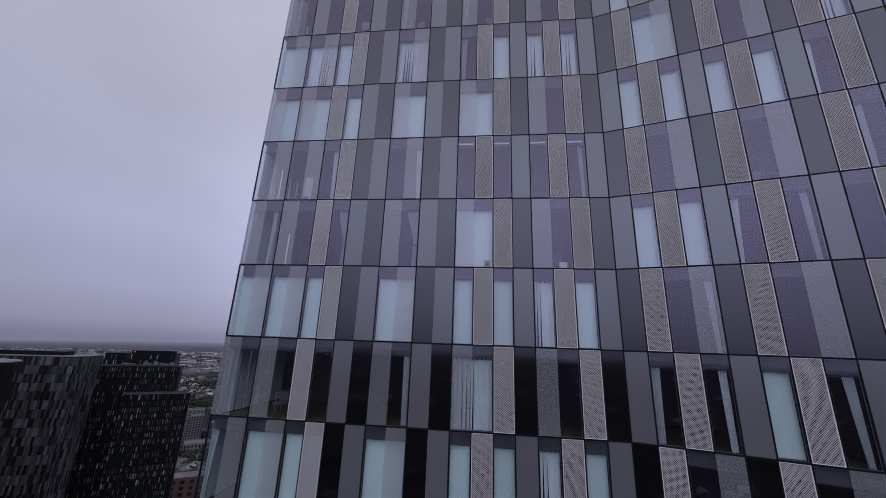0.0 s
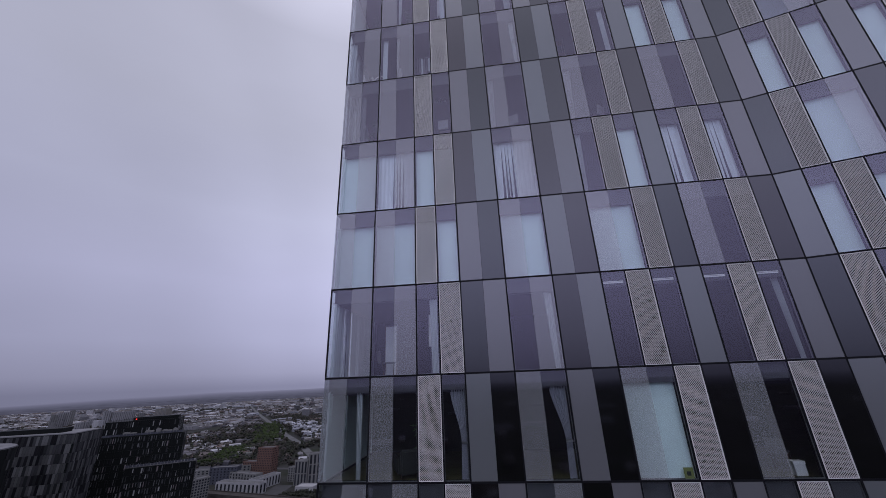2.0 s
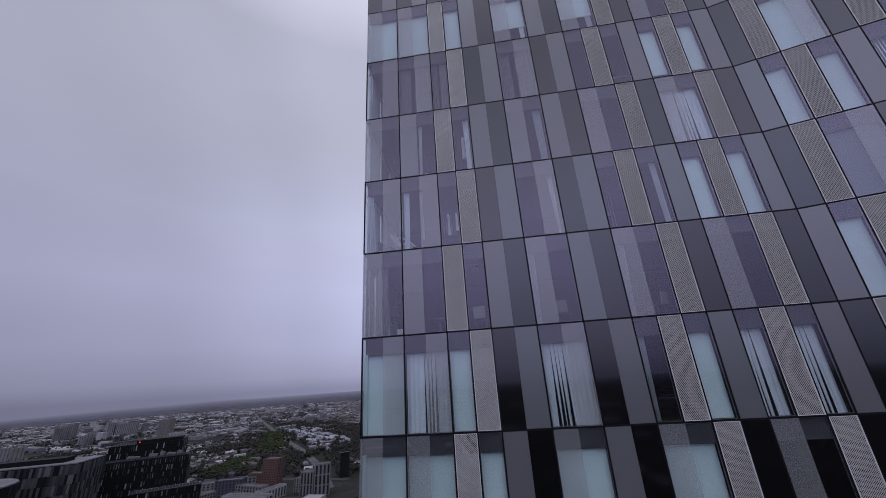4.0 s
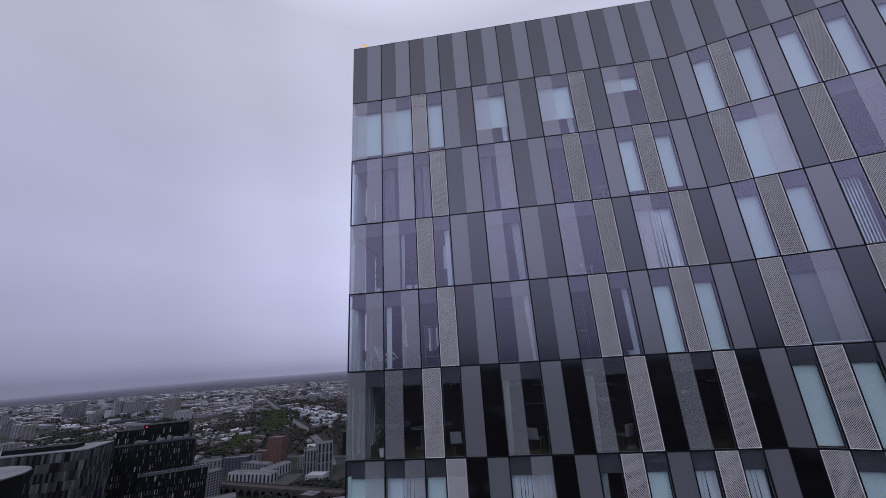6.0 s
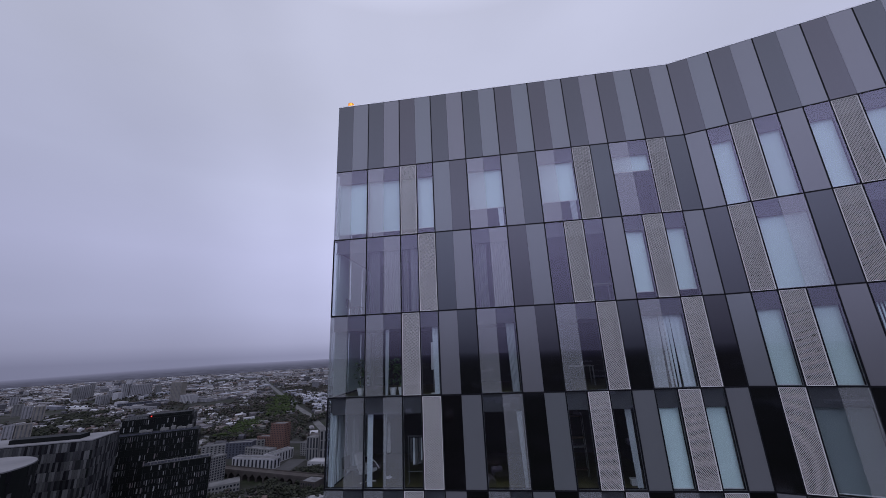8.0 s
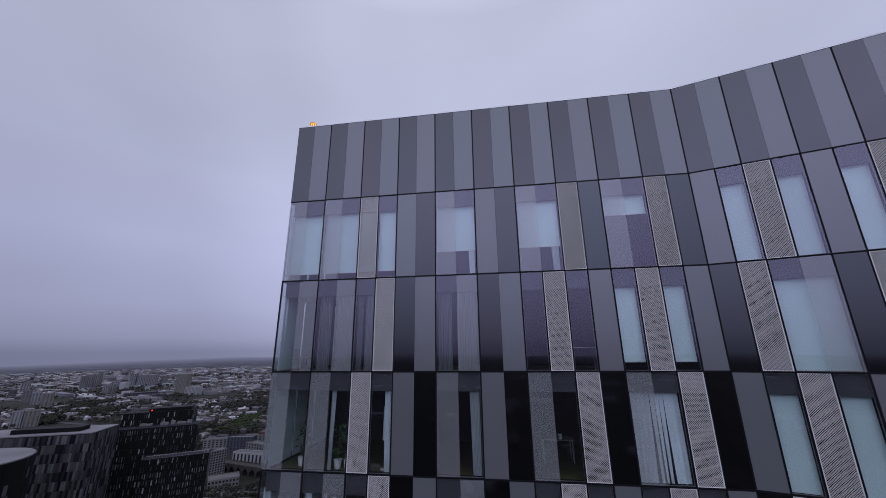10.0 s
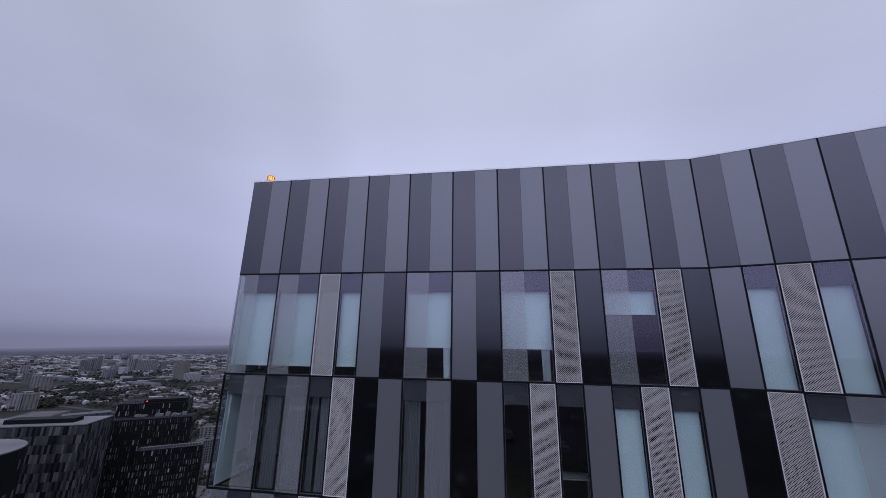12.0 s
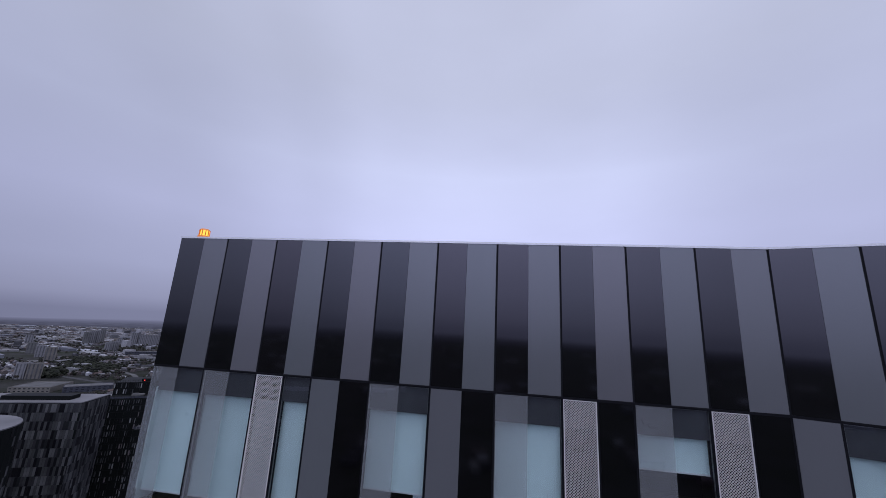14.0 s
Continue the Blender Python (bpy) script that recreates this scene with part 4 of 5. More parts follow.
bm = bmesh.new()
bmesh.ops.create_circle(bm, cap_ends=True, segments=96, radius=4900)
ground = tagged(part("ground", bm, GROUND, None), "wide city plain of streets, gardens and waste ground", "ground", kind="structure")


def hills():
    """A ring of far hills, mostly self-lit, with the haze painted into their colour."""
    m, n, l = material("painted_haze_hills")
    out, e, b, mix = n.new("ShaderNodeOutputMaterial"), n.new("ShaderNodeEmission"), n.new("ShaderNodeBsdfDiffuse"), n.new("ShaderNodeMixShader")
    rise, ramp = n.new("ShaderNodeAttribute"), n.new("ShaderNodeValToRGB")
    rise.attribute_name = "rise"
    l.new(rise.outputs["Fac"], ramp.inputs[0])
    # Painted haze: an emission ramp that pales with height to the sky's horizon colour.
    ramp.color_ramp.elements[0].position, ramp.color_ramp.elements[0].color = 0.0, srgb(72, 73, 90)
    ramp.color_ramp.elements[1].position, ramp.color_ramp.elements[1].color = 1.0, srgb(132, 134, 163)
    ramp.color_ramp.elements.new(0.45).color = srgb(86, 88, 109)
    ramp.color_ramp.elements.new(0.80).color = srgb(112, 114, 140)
    # specks for woods, fields and pale roofs, faded out upwards with the painted haze
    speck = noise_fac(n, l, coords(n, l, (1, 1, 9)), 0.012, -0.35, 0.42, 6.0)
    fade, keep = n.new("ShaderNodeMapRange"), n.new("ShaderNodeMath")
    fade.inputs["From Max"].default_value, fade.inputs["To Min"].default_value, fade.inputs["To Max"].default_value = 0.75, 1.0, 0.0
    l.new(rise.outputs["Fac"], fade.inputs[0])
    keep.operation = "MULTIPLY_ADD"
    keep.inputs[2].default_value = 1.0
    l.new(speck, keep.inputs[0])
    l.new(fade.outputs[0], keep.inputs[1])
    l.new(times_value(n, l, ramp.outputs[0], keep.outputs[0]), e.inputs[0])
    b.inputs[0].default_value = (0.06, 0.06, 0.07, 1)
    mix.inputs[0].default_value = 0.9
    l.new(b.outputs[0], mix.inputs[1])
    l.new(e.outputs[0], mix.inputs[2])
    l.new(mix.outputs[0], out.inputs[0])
    bm = bmesh.new()
    height = bm.verts.layers.float.new("rise")
    rows = []
    for i in range(240):
        a = i / 240 * 2 * math.pi
        top = 74 + 75 * max(0.0, math.sin(a) - 0.6) + 22 * noise.noise(Vector((math.cos(a) * 2.2, math.sin(a) * 2.2, 0.3))) + 10 * noise.noise(Vector((math.cos(a) * 9, math.sin(a) * 9, 4)))
        row = []
        for r, share in ((4250, 0.0), (4420, 0.35), (4580, 0.65), (4700, 0.88), (4780, 1.0), (4890, 0.0)):
            row.append(bm.verts.new((r * math.cos(a), r * math.sin(a), top * share - 1)))
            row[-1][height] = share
        rows.append(row)
    for i in range(240):
        for j in range(5):
            f = bm.faces.new((rows[i][j], rows[(i + 1) % 240][j], rows[(i + 1) % 240][j + 1], rows[i][j + 1]))
            f.smooth = True
    bmesh.ops.recalc_face_normals(bm, faces=bm.faces)
    tagged(part("backdrop", bm, m, None), "dark hill backdrop with painted-on haze below low cloud", "hills", kind="structure")


hills()


def strip(name, points, width, mat, label, z=0.15):
    """A flat road or yard along points."""
    bm = bmesh.new()
    pts = [Vector(p) for p in points]
    sides = []
    for i, p in enumerate(pts):
        d = (pts[min(i + 1, len(pts) - 1)] - pts[max(i - 1, 0)]).normalized()
        nrm = Vector((-d.y, d.x)) * width / 2
        sides.append([bm.verts.new((*(p + nrm), z)), bm.verts.new((*(p - nrm), z)), bm.verts.new((*(p + nrm), -0.2)), bm.verts.new((*(p - nrm), -0.2))])
    for a, b in zip(sides, sides[1:]):
        bm.faces.new((a[0], a[1], b[1], b[0]))
        bm.faces.new((a[2], a[0], b[0], b[2]))
        bm.faces.new((a[1], a[3], b[3], b[1]))
    bmesh.ops.recalc_face_normals(bm, faces=bm.faces)
    return tagged(part(name, bm, mat, None), label, name.split("_")[-1], kind="structure")


ROADS = (
    (((-262, 590), (-345, 735), (-479, 928), (-597, 1075), (-908, 1487), (-1300, 2010), (-1800, 2700)), 16, PAVING, "long straight pale road across the city"),
    (((-250, 640), (-420, 660), (-700, 690), (-1100, 760)), 12, TARMAC, "dark tarmac street between blocks"),
    (((-900, 1000), (-1700, 1350), (-2600, 1500)), 14, PAVING, "distant pale road among houses"),
    (((-640, 640), (-900, 830), (-1300, 1000), (-1900, 1120)), 11, PAVING, "pale street curving between parks and flats"),
    (((-430, 720), (-560, 700), (-760, 770)), 9, PAVING, "pale street along the edge of the park"),
)
for points, width, tone, words in ROADS:
    strip("road", points, width, tone, words)
strip("road", ((-296, 478), (-297, 520), (-300, 550)), 26, TARMAC, "dark parking yard beside white flats")
strip("lawn", ((-515, 680), (-550, 770), (-590, 860)), 50, GRASS, "green park lawn among trees", 0.1)
strip("lawn", ((-262, 500), (-225, 495)), 24, GRASS, "small green lawn by the railway", 0.1)
strip("lawn", ((-556, 905), (-650, 1070), (-760, 1270)), 40, GRASS, "green park strip beside the long road", 0.1)


# ---- named buildings of the city ----
def frame_of(a, b):
    """A face frame with x from plan point a to b; inside is to the left of that way."""
    d = Vector(b) - Vector(a)
    return pose(a[0], a[1], 0, 0, 0, math.degrees(math.atan2(d.y, d.x))), d.length


def block(a, b, depth, h, mat, label, cols, rows, ww=0.6, wh=0.6, win=None, roof=None, cap=True, side_cols=0, name="apartment_block", deep=0.25, ground_row=0.0):
    """A block whose front runs from a to b, with a grid of real windows set in the front (and the right side)."""
    face, length = frame_of(a, b)
    ob = tagged(new(name), label, "building", "city blocks")
    ob.matrix_basis = face
    bm = bmesh.new()
    add_box(bm, 0, length, 0.0, depth, 0, h)
    part("wall", bm, mat, ob)
    bm = bmesh.new()
    add_box(bm, 0.5, length - 0.5, 0.5, depth - 0.5, h, h + 0.15)
    part("roof", bm, roof or CITY_ROOF, ob, "flat roof")
    if cap:
        bm = bmesh.new()
        for box in ((0, length, 0, 0.4), (0, length, depth - 0.4, depth), (0, 0.4, 0.4, depth - 0.4), (length - 0.4, length, 0.4, depth - 0.4)):
            add_box(bm, *box, h, h + 1.0)
        part("parapet", bm, mat, ob)
    cw, ch = length / cols, (h - ground_row) / rows
    mesh = box_mesh("window", -cw * ww / 2, cw * ww / 2, -0.06, deep, 0, ch * wh)
    for r in range(rows):
        for c in range(cols):
            put("window", mesh, win or DARK_WIN, ob, pose((c + 0.5) * cw, 0, ground_row + (r + 0.5 - wh / 2) * ch))
    if side_cols:
        sw = depth / side_cols
        mesh2 = box_mesh("window", -deep, 0.06, -sw * ww / 2, sw * ww / 2, 0, ch * wh)
        for r in range(rows):
            for c in range(side_cols):
                put("window", mesh2, win or DARK_WIN, ob, pose(length, (c + 0.5) * sw, ground_row + (r + 0.5 - wh / 2) * ch))
    return ob


block((-379, 511), (-310, 503), 14, 12.5, WHITE_RENDER, "low white block of flats with tall dark window bays", 11, 1, 0.45, 0.8, side_cols=2)
block((-326, 520), (-314, 561), 14, 13, WHITE_RENDER, "angled white block of flats with tall dark bays", 8, 1, 0.42, 0.8)
block((-392, 556), (-340, 540), 12, 15, GREY_BLOCK, "grey block of flats stepping up behind a white one", 9, 4, 0.42, 0.7)
block((-424, 554), (-385, 562), 14, 21, BLUE_BRICK, "long dark blue brick block of flats", 8, 6, 0.4, 0.6)
block((-424, 592), (-392, 606), 14, 15, GREY_BLOCK, "grey rendered block of flats", 6, 4, 0.45, 0.6)
block((-381, 603), (-354, 601), 16, 39.5, BRICK, "tall red brick apartment tower", 9, 12, 0.42, 0.5, side_cols=4, name="brick_tower")
block((-408, 608), (-383, 606), 14, 19, BRICK, "red brick apartment block beside the tower", 8, 6, 0.45, 0.6)
block((-285, 545), (-266, 545), 14, 30.5, GREY_BLOCK, "grey concrete block of flats with dark window columns", 4, 2, 0.5, 0.9)
block((-265, 547), (-246, 557), 14, 38.5, GREY_BLOCK, "tall grey slab of flats with dark window columns", 4, 3, 0.5, 0.9)
block((-270, 650), (-256, 656), 14, 36, NIGHT, "dark slim office tower", 4, 10, 0.5, 0.5)
block((-308, 570), (-290, 566), 10, 18, GREY_BLOCK, "small grey block of flats", 4, 6, 0.5, 0.6)
block((-347, 428), (-338, 444), 14, 34, GREY_BLOCK, "pale gridded block of flats", 6, 12, 0.62, 0.62)
block((-236, 255), (-196, 282), 18, 25, BRICK, "orange-brown brick block below the dark towers", 8, 6, 0.45, 0.6)
block((-360, 424), (-348, 427), 14, 34, GREY_BLOCK, "pale gridded flank of a block of flats", 5, 12, 0.62, 0.62)
block((-330, 408), (-305, 428), 20, 9, GREY_BLOCK, "low grey office block with a pale roof", 9, 2, 0.6, 0.5, roof=PAVING)
block((-266, 514), (-240, 513), 18, 6, WHITE_RENDER, "low white shed on a lawn", 5, 1, 0.3, 0.3, roof=WHITE_RENDER)
block((-225, 420), (-205, 415), 18, 12, STONE, "dark brick warehouse by the railway", 6, 3, 0.4, 0.5)
block((-470, 560), (-440, 575), 14, 15, GREY_BLOCK, "pale block of flats beyond the dark tower", 6, 5, 0.5, 0.6)
FAR_BLOCKS = (
    ((-1026, 669), (-1011, 678), 33, PALE_RENDER), ((-1009, 679), (-996, 700), 32, TAN_BLOCK), ((-1423, 967), (-1410, 983), 34, PALE_RENDER), ((-1440, 990), (-1430, 1004), 28, GREY_BLOCK),
    ((-1789, 1377), (-1779, 1394), 54, GREY_BLOCK), ((-1812, 1419), (-1803, 1437), 58, PALE_RENDER), ((-1815, 1447), (-1806, 1463), 60, PALE_RENDER), ((-1878, 1515), (-1868, 1530), 62, GREY_BLOCK),
    ((-1455, 1202), (-1446, 1216), 35, PALE_RENDER), ((-1468, 1230), (-1458, 1246), 36, PALE_RENDER), ((-1481, 1258), (-1473, 1269), 36, PALE_RENDER), ((-1679, 1433), (-1668, 1451), 30, PALE_RENDER),
    ((-1654, 1472), (-1643, 1491), 58, PALE_RENDER), ((-1641, 1496), (-1600, 1566), 50, PALE_RENDER), ((-1873, 1229), (-1862, 1249), 39, PALE_RENDER), ((-1590, 1575), (-1578, 1595), 40, GREY_BLOCK),
    ((-1205, 1253), (-1153, 1244), 71, TAN_BLOCK), ((-1152, 1244), (-1093, 1235), 27, WHITE_RENDER), ((-1258, 878), (-1244, 896), 43, TAN_BLOCK), ((-1546, 1024), (-1533, 1042), 34, GREY_BLOCK),
    ((-1963, 1555), (-1951, 1575), 35, GREY_BLOCK), ((-2081, 1620), (-2068, 1640), 32, PALE_RENDER), ((-1114, 1265), (-1044, 1254), 11, PALE_RENDER), ((-1210, 1085), (-1091, 1069), 11, PALE_RENDER),
)
STRIP_WIN = surface("far_window_strip", (0.085, 0.085, 0.093), 0.4, ior=1.3, spread=0.3)
block((-878, 570), (-823, 598), 70, 9, TAN_BLOCK, "large low tan warehouse with a flat roof", 9, 2, 0.5, 0.4, roof=PAVING, name="warehouse")
block((-802, 603), (-756, 658), 36, 10, BLUE_BRICK, "low dark brick block beyond the office tower", 9, 3, 0.5, 0.4, name="warehouse")
block((-1290, 1140), (-1235, 1215), 26, 14, BLUE_BRICK, "long low dark brick block among houses", 12, 3, 0.5, 0.4, name="warehouse")
for a, b, h, tone in FAR_BLOCKS:
    block(a, b, 22, h, tone, "distant concrete block of flats", max(3, int(math.dist(a, b) / 6)), max(2, int(h / 9)), 0.4, 0.95, STRIP_WIN, name="tower_block")


def viaduct():
    ob = tagged(new("railway_viaduct"), "dark brick railway viaduct crossing the city", "viaduct")
    face, length = frame_of((-520, 506), (-180, 427))
    ob.matrix_basis = face
    bm = bmesh.new()
    add_box(bm, 0, length, 0, 14, 8.0, 10.2)
    part("deck", bm, STONE, ob)
    for y in (0, 13.4):
        bm = bmesh.new()
        add_box(bm, 0, length, y, y + 0.6, 10.2, 11.4)
        part("parapet", bm, STONE, ob)
    for i in range(int(length / 12)):
        bm = bmesh.new()
        add_box(bm, -1.4, 1.4, 0.2, 13.8, 0, 8.0)
        for s in (-1, 1):
            v = [bm.verts.new(p) for p in ((s * 1.4, 0.2, 4.5), (s * 6.0, 0.2, 8.0), (s * 1.4, 0.2, 8.0), (s * 1.4, 13.8, 4.5), (s * 6.0, 13.8, 8.0), (s * 1.4, 13.8, 8.0))]
            for f in ((0, 1, 2), (3, 5, 4), (0, 3, 4, 1)):
                bm.faces.new([v[k] for k in f])
        part("pier", bm, STONE, ob, "", pose(6 + i * 12, 0, 0))


viaduct()


# ---- three dark neighbouring towers ----
def clad_face(bm, a, b, h, cw, ch, proud, rnd, fill=1.0, ww=0.9, wh=0.94, shift=True, first=0):
    face, length = frame_of(a, b)
    n, rows = int(length / cw), int(h / ch)
    cw = length / n
    for r in range(first, rows):
        off = cw / 2 if shift and r % 2 else 0
        for c in range(n):
            if rnd.random() < fill:
                x = c * cw + off
                x1 = min(x + cw * ww, length)
                if x1 - x > 0.2:
                    add_box(bm, x, x1, -proud, 0.02, h - (r + 1) * ch + ch * (1 - wh), h - r * ch - 0.05, face)


def neighbour(name, label, ring, h, panel, cw, ch, roof_mat, seed, fill=1.0, ww=0.9, wh=0.94, wall=NIGHT, only=None, single=0):
    """A dark tower over a ring of plan points, anticlockwise, with panel pieces on its faces."""
    rnd = random.Random(seed)
    ob = tagged(new(name), label, "building")
    bm = bmesh.new()
    prism(bm, ring, 0, h)
    part("wall", bm, wall, ob)
    cx, cy = sum(p[0] for p in ring) / len(ring), sum(p[1] for p in ring) / len(ring)
    bm = bmesh.new()
    prism(bm, [(cx + (x - cx) * 0.985, cy + (y - cy) * 0.985) for x, y in ring], h, h + 0.4)
    part("roof", bm, roof_mat, ob, "pale flat roof")
    bm = bmesh.new()
    for i in range(len(ring)):
        if only is None or i in only:
            clad_face(bm, ring[i], ring[(i + 1) % len(ring)], h - 0.2, cw, ch, 0.12, rnd, fill, ww, wh, first=single if i == 0 else 0)
    if single:
        # the topmost panels of the front are single pieces
        face, length = frame_of(ring[0], ring[1])
        count = int(length / cw)
        step = length / count
        sheet = box_mesh("panel", 0, step * ww, -0.12, 0.02, ch * (1 - wh), ch - 0.05)
        for k in range(single):
            for c in range(count - (k % 2)):
                put("panel", sheet, TOWER_PIECES, ob, face @ pose(c * step + (step / 2 if k % 2 else 0), 0, h - 0.2 - (k + 1) * ch))
    tagged(part("cladding", bm, panel, ob), kind="stuff")
    return ob


F, R = Vector((-178, 142)), Vector((-186, 161))
LFT = F + Vector((-26, -11)).normalized() * 48
pattern_tower = neighbour("office_tower", "dark tower chequered with grey panels, pale flat roof", [tuple(LFT), tuple(F), tuple(R), tuple(R + (LFT - F))], 117.0, TOWER_PANELS, 1.0, 3.7, PALE_ROOF, 3, wh=0.985, single=6)
face_p, _ = frame_of(LFT, F)
bm = bmesh.new()
add_box(bm, 14, 40, 5, 12, 117.4, 119.2, face_p)
part("plant_screen", bm, NIGHT, pattern_tower, "dark rooftop plant screen")
neighbour("round_tower", "dark round tower with a pale flat roof", [(-179 + 19.5 * math.cos(i / 40 * 2 * math.pi), 98.5 + 19.5 * math.sin(i / 40 * 2 * math.pi)) for i in range(40)], 116.5, TOWER_PANELS, 1.5, 3.4, PALE_ROOF, 4, fill=0.2, wh=0.95)


def offset_quad(a, b, depth):
    d = (Vector(b) - Vector(a)).normalized()
    n = Vector((-d.y, d.x)) * depth
    return [tuple(a), tuple(b), tuple(Vector(b) + n), tuple(Vector(a) + n)]


dark = neighbour("dark_tower", "near black tower with scattered pale window strips", offset_quad((-216, 188), (-187, 208), 22), 116.8, TOWER_PANES, 1.05, 3.3, NIGHT, 7, fill=0.5, ww=0.42, wh=0.8)
for k, (a, b, d, h) in enumerate((((-207, 176), (-174, 199), 12, 110.3), ((-187, 178.5), (-162, 197), 8, 96))):
    ring = offset_quad(a, b, d)
    rnd = random.Random(20 + k)
    bm = bmesh.new()
    prism(bm, ring, 0, h)
    part("wing", bm, NIGHT, dark)
    bm = bmesh.new()
    cx, cy = sum(p[0] for p in ring) / 4, sum(p[1] for p in ring) / 4
    prism(bm, [(cx + (x - cx) * 0.97, cy + (y - cy) * 0.94) for x, y in ring], h, h + 0.3)
    part("terrace", bm, CITY_ROOF if k else NIGHT, dark, "roof terrace")
    wall_face, wall_length = frame_of(ring[0], ring[1])
    # floor bands and thin upright fins
    bm = bmesh.new()
    for r in range(int(h / 3.3)):
        add_box(bm, 0, wall_length, -0.16, 0.02, h - 0.25 - r * 3.3 - 0.14, h - 0.25 - r * 3.3, wall_face)
    for c in range(int(wall_length / 3.36) + 1):
        add_box(bm, c * 3.36, c * 3.36 + 0.14, -0.2, 0.02, 0, h, wall_face)
    tagged(part("frame_grid", bm, DARK_FRAME, dark), kind="stuff")
    bm = bmesh.new()
    for i in (0, 1):
        side_face, side_length = frame_of(ring[i], ring[(i + 1) % 4])
        for r in range(int(h / 3.3)):
            lit = rnd.uniform(0.35, 0.95)
            for c in range(int(side_length / 1.12)):
                if rnd.random() < lit:
                    x = c * 1.12 + rnd.choice((0.12, 0.12, 0.3))
                    add_box(bm, x, x + rnd.choice((0.22, 0.34, 0.34, 0.62)), -0.1, 0.02, h - 0.4 - (r + 1) * 3.3 + rnd.choice((0.8, 0.8, 1.4)), h - 0.45 - r * 3.3, side_face)
    tagged(part("glazing", bm, WING_PANES, dark), kind="stuff")
    # glass and steel balustrade round the terrace
    bm = bmesh.new()
    for c in range(int(wall_length / 1.5)):
        add_box(bm, c * 1.5 + 0.1, c * 1.5 + 1.38, 0.3, 0.36, h + 0.35, h + 1.35, wall_face)
    tagged(part("balustrade", bm, BLUE_BRICK, dark), kind="stuff")
roof_face, _ = frame_of((-207, 176), (-174, 199))
for x, w, y, z, tall in ((20.5, 4.0, 5.0, 110.6, 1.5), (25.5, 2.2, 5.6, 110.6, 2.1), (28.5, 4.6, 5.2, 110.6, 1.1), (33.6, 2.4, 6.0, 110.6, 1.6), (10, 6.0, 8.6, 110.6, 0.8)):
    bm = bmesh.new()
    add_box(bm, x, x + w, y, y + 2.4, z, z + tall, roof_face)
    add_box(bm, x + 0.4, x + w * 0.5, y + 0.4, y + 1.5, z + tall, z + tall + 0.5, roof_face)
    part("rooftop_unit", bm, GREY_BLOCK, dark, "pale rooftop plant unit")
top_face, top_length = frame_of((-216, 188), (-187, 208))
bm = bmesh.new()
for c in range(int(top_length / 1.2)):
    add_box(bm, c * 1.2, c * 1.2 + 0.12, 0.1, 0.25, 116.8, 118.6, top_face)
add_box(bm, 8, top_length, 0.1, 0.22, 118.4, 118.6, top_face)
add_box(bm, 12, top_length - 1, 3, 12, 117.2, 118.9, top_face)
part("roof_screen", bm, NIGHT, dark, "open dark screen round the roof plant")
red = tagged(new("aviation_light"), "small red aviation light on a dark tower", "lamp")
red.matrix_basis = pose(-205, 196.5, 117.2)
bm = bmesh.new()
bmesh.ops.create_cone(bm, cap_ends=True, segments=10, radius1=0.3, radius2=0.25, depth=0.7)
part("lens", bm, RED, red, "", pose(0, 0, 1.05))
bm = bmesh.new()
bmesh.ops.create_cone(bm, cap_ends=True, segments=8, radius1=0.12, radius2=0.12, depth=0.7)
part("post", bm, NIGHT, red, "", pose(0, 0, 0.35))


# ---- houses, sheds and woods, past counting ----
def clear_of(x, y):
    """True where nothing named stands and no road runs."""
    for points, width, _, _ in ROADS:
        for a, b in zip(points, points[1:]):
            dx, dy = b[0] - a[0], b[1] - a[1]
            t = ((x - a[0]) * dx + (y - a[1]) * dy) / (dx * dx + dy * dy)
            if -0.02 < t < 1.02 and math.hypot(x - a[0] - t * dx, y - a[1] - t * dy) < width / 2 + (14 if width > 15 else 7):
                return False
    if -60 < x < 90 and -60 < y < 80:
        return False
    if -265 < x < -130 and 60 < y < 320:
        return False
    if -480 < x < -190 and 400 < y < 660:
        return False
    if -1010 < x < -740 and 540 < y < 720:
        return False
    return True


def gabled_mesh(name, rows):
    """Rows of terraces with pitched roofs. Rows: x, y, length, depth, eaves, ridge, turn."""
    a = np.array(rows, float)
    u = np.array([(-1, -1, 0), (1, -1, 0), (1, 1, 0), (-1, 1, 0), (-1, -1, 1), (1, -1, 1), (1, 1, 1), (-1, 1, 1), (-1, 0, 2), (1, 0, 2)], float)
    c, s = np.cos(a[:, 6])[:, None], np.sin(a[:, 6])[:, None]
    ux, uy = u[None, :, 0] * a[:, 2:3] / 2, u[None, :, 1] * a[:, 3:4] / 2
    z = np.where(u[None, :, 2] == 0, -0.1, np.where(u[None, :, 2] == 1, a[:, 4:5], a[:, 5:6]))
    v = np.stack([a[:, 0:1] + c * ux - s * uy, a[:, 1:2] + s * ux + c * uy, z], -1).reshape(-1, 3)
    f = []
    for k in range(len(a)):
        o = k * 10
        f += [(o, o + 1, o + 5, o + 4), (o + 1, o + 2, o + 6, o + 9, o + 5), (o + 2, o + 3, o + 7, o + 6), (o + 3, o, o + 4, o + 8, o + 7), (o + 4, o + 5, o + 9, o + 8), (o + 6, o + 7, o + 8, o + 9)]
    mesh = bpy.data.meshes.new(name)
    mesh.from_pydata(v.tolist(), [], f)
    return mesh


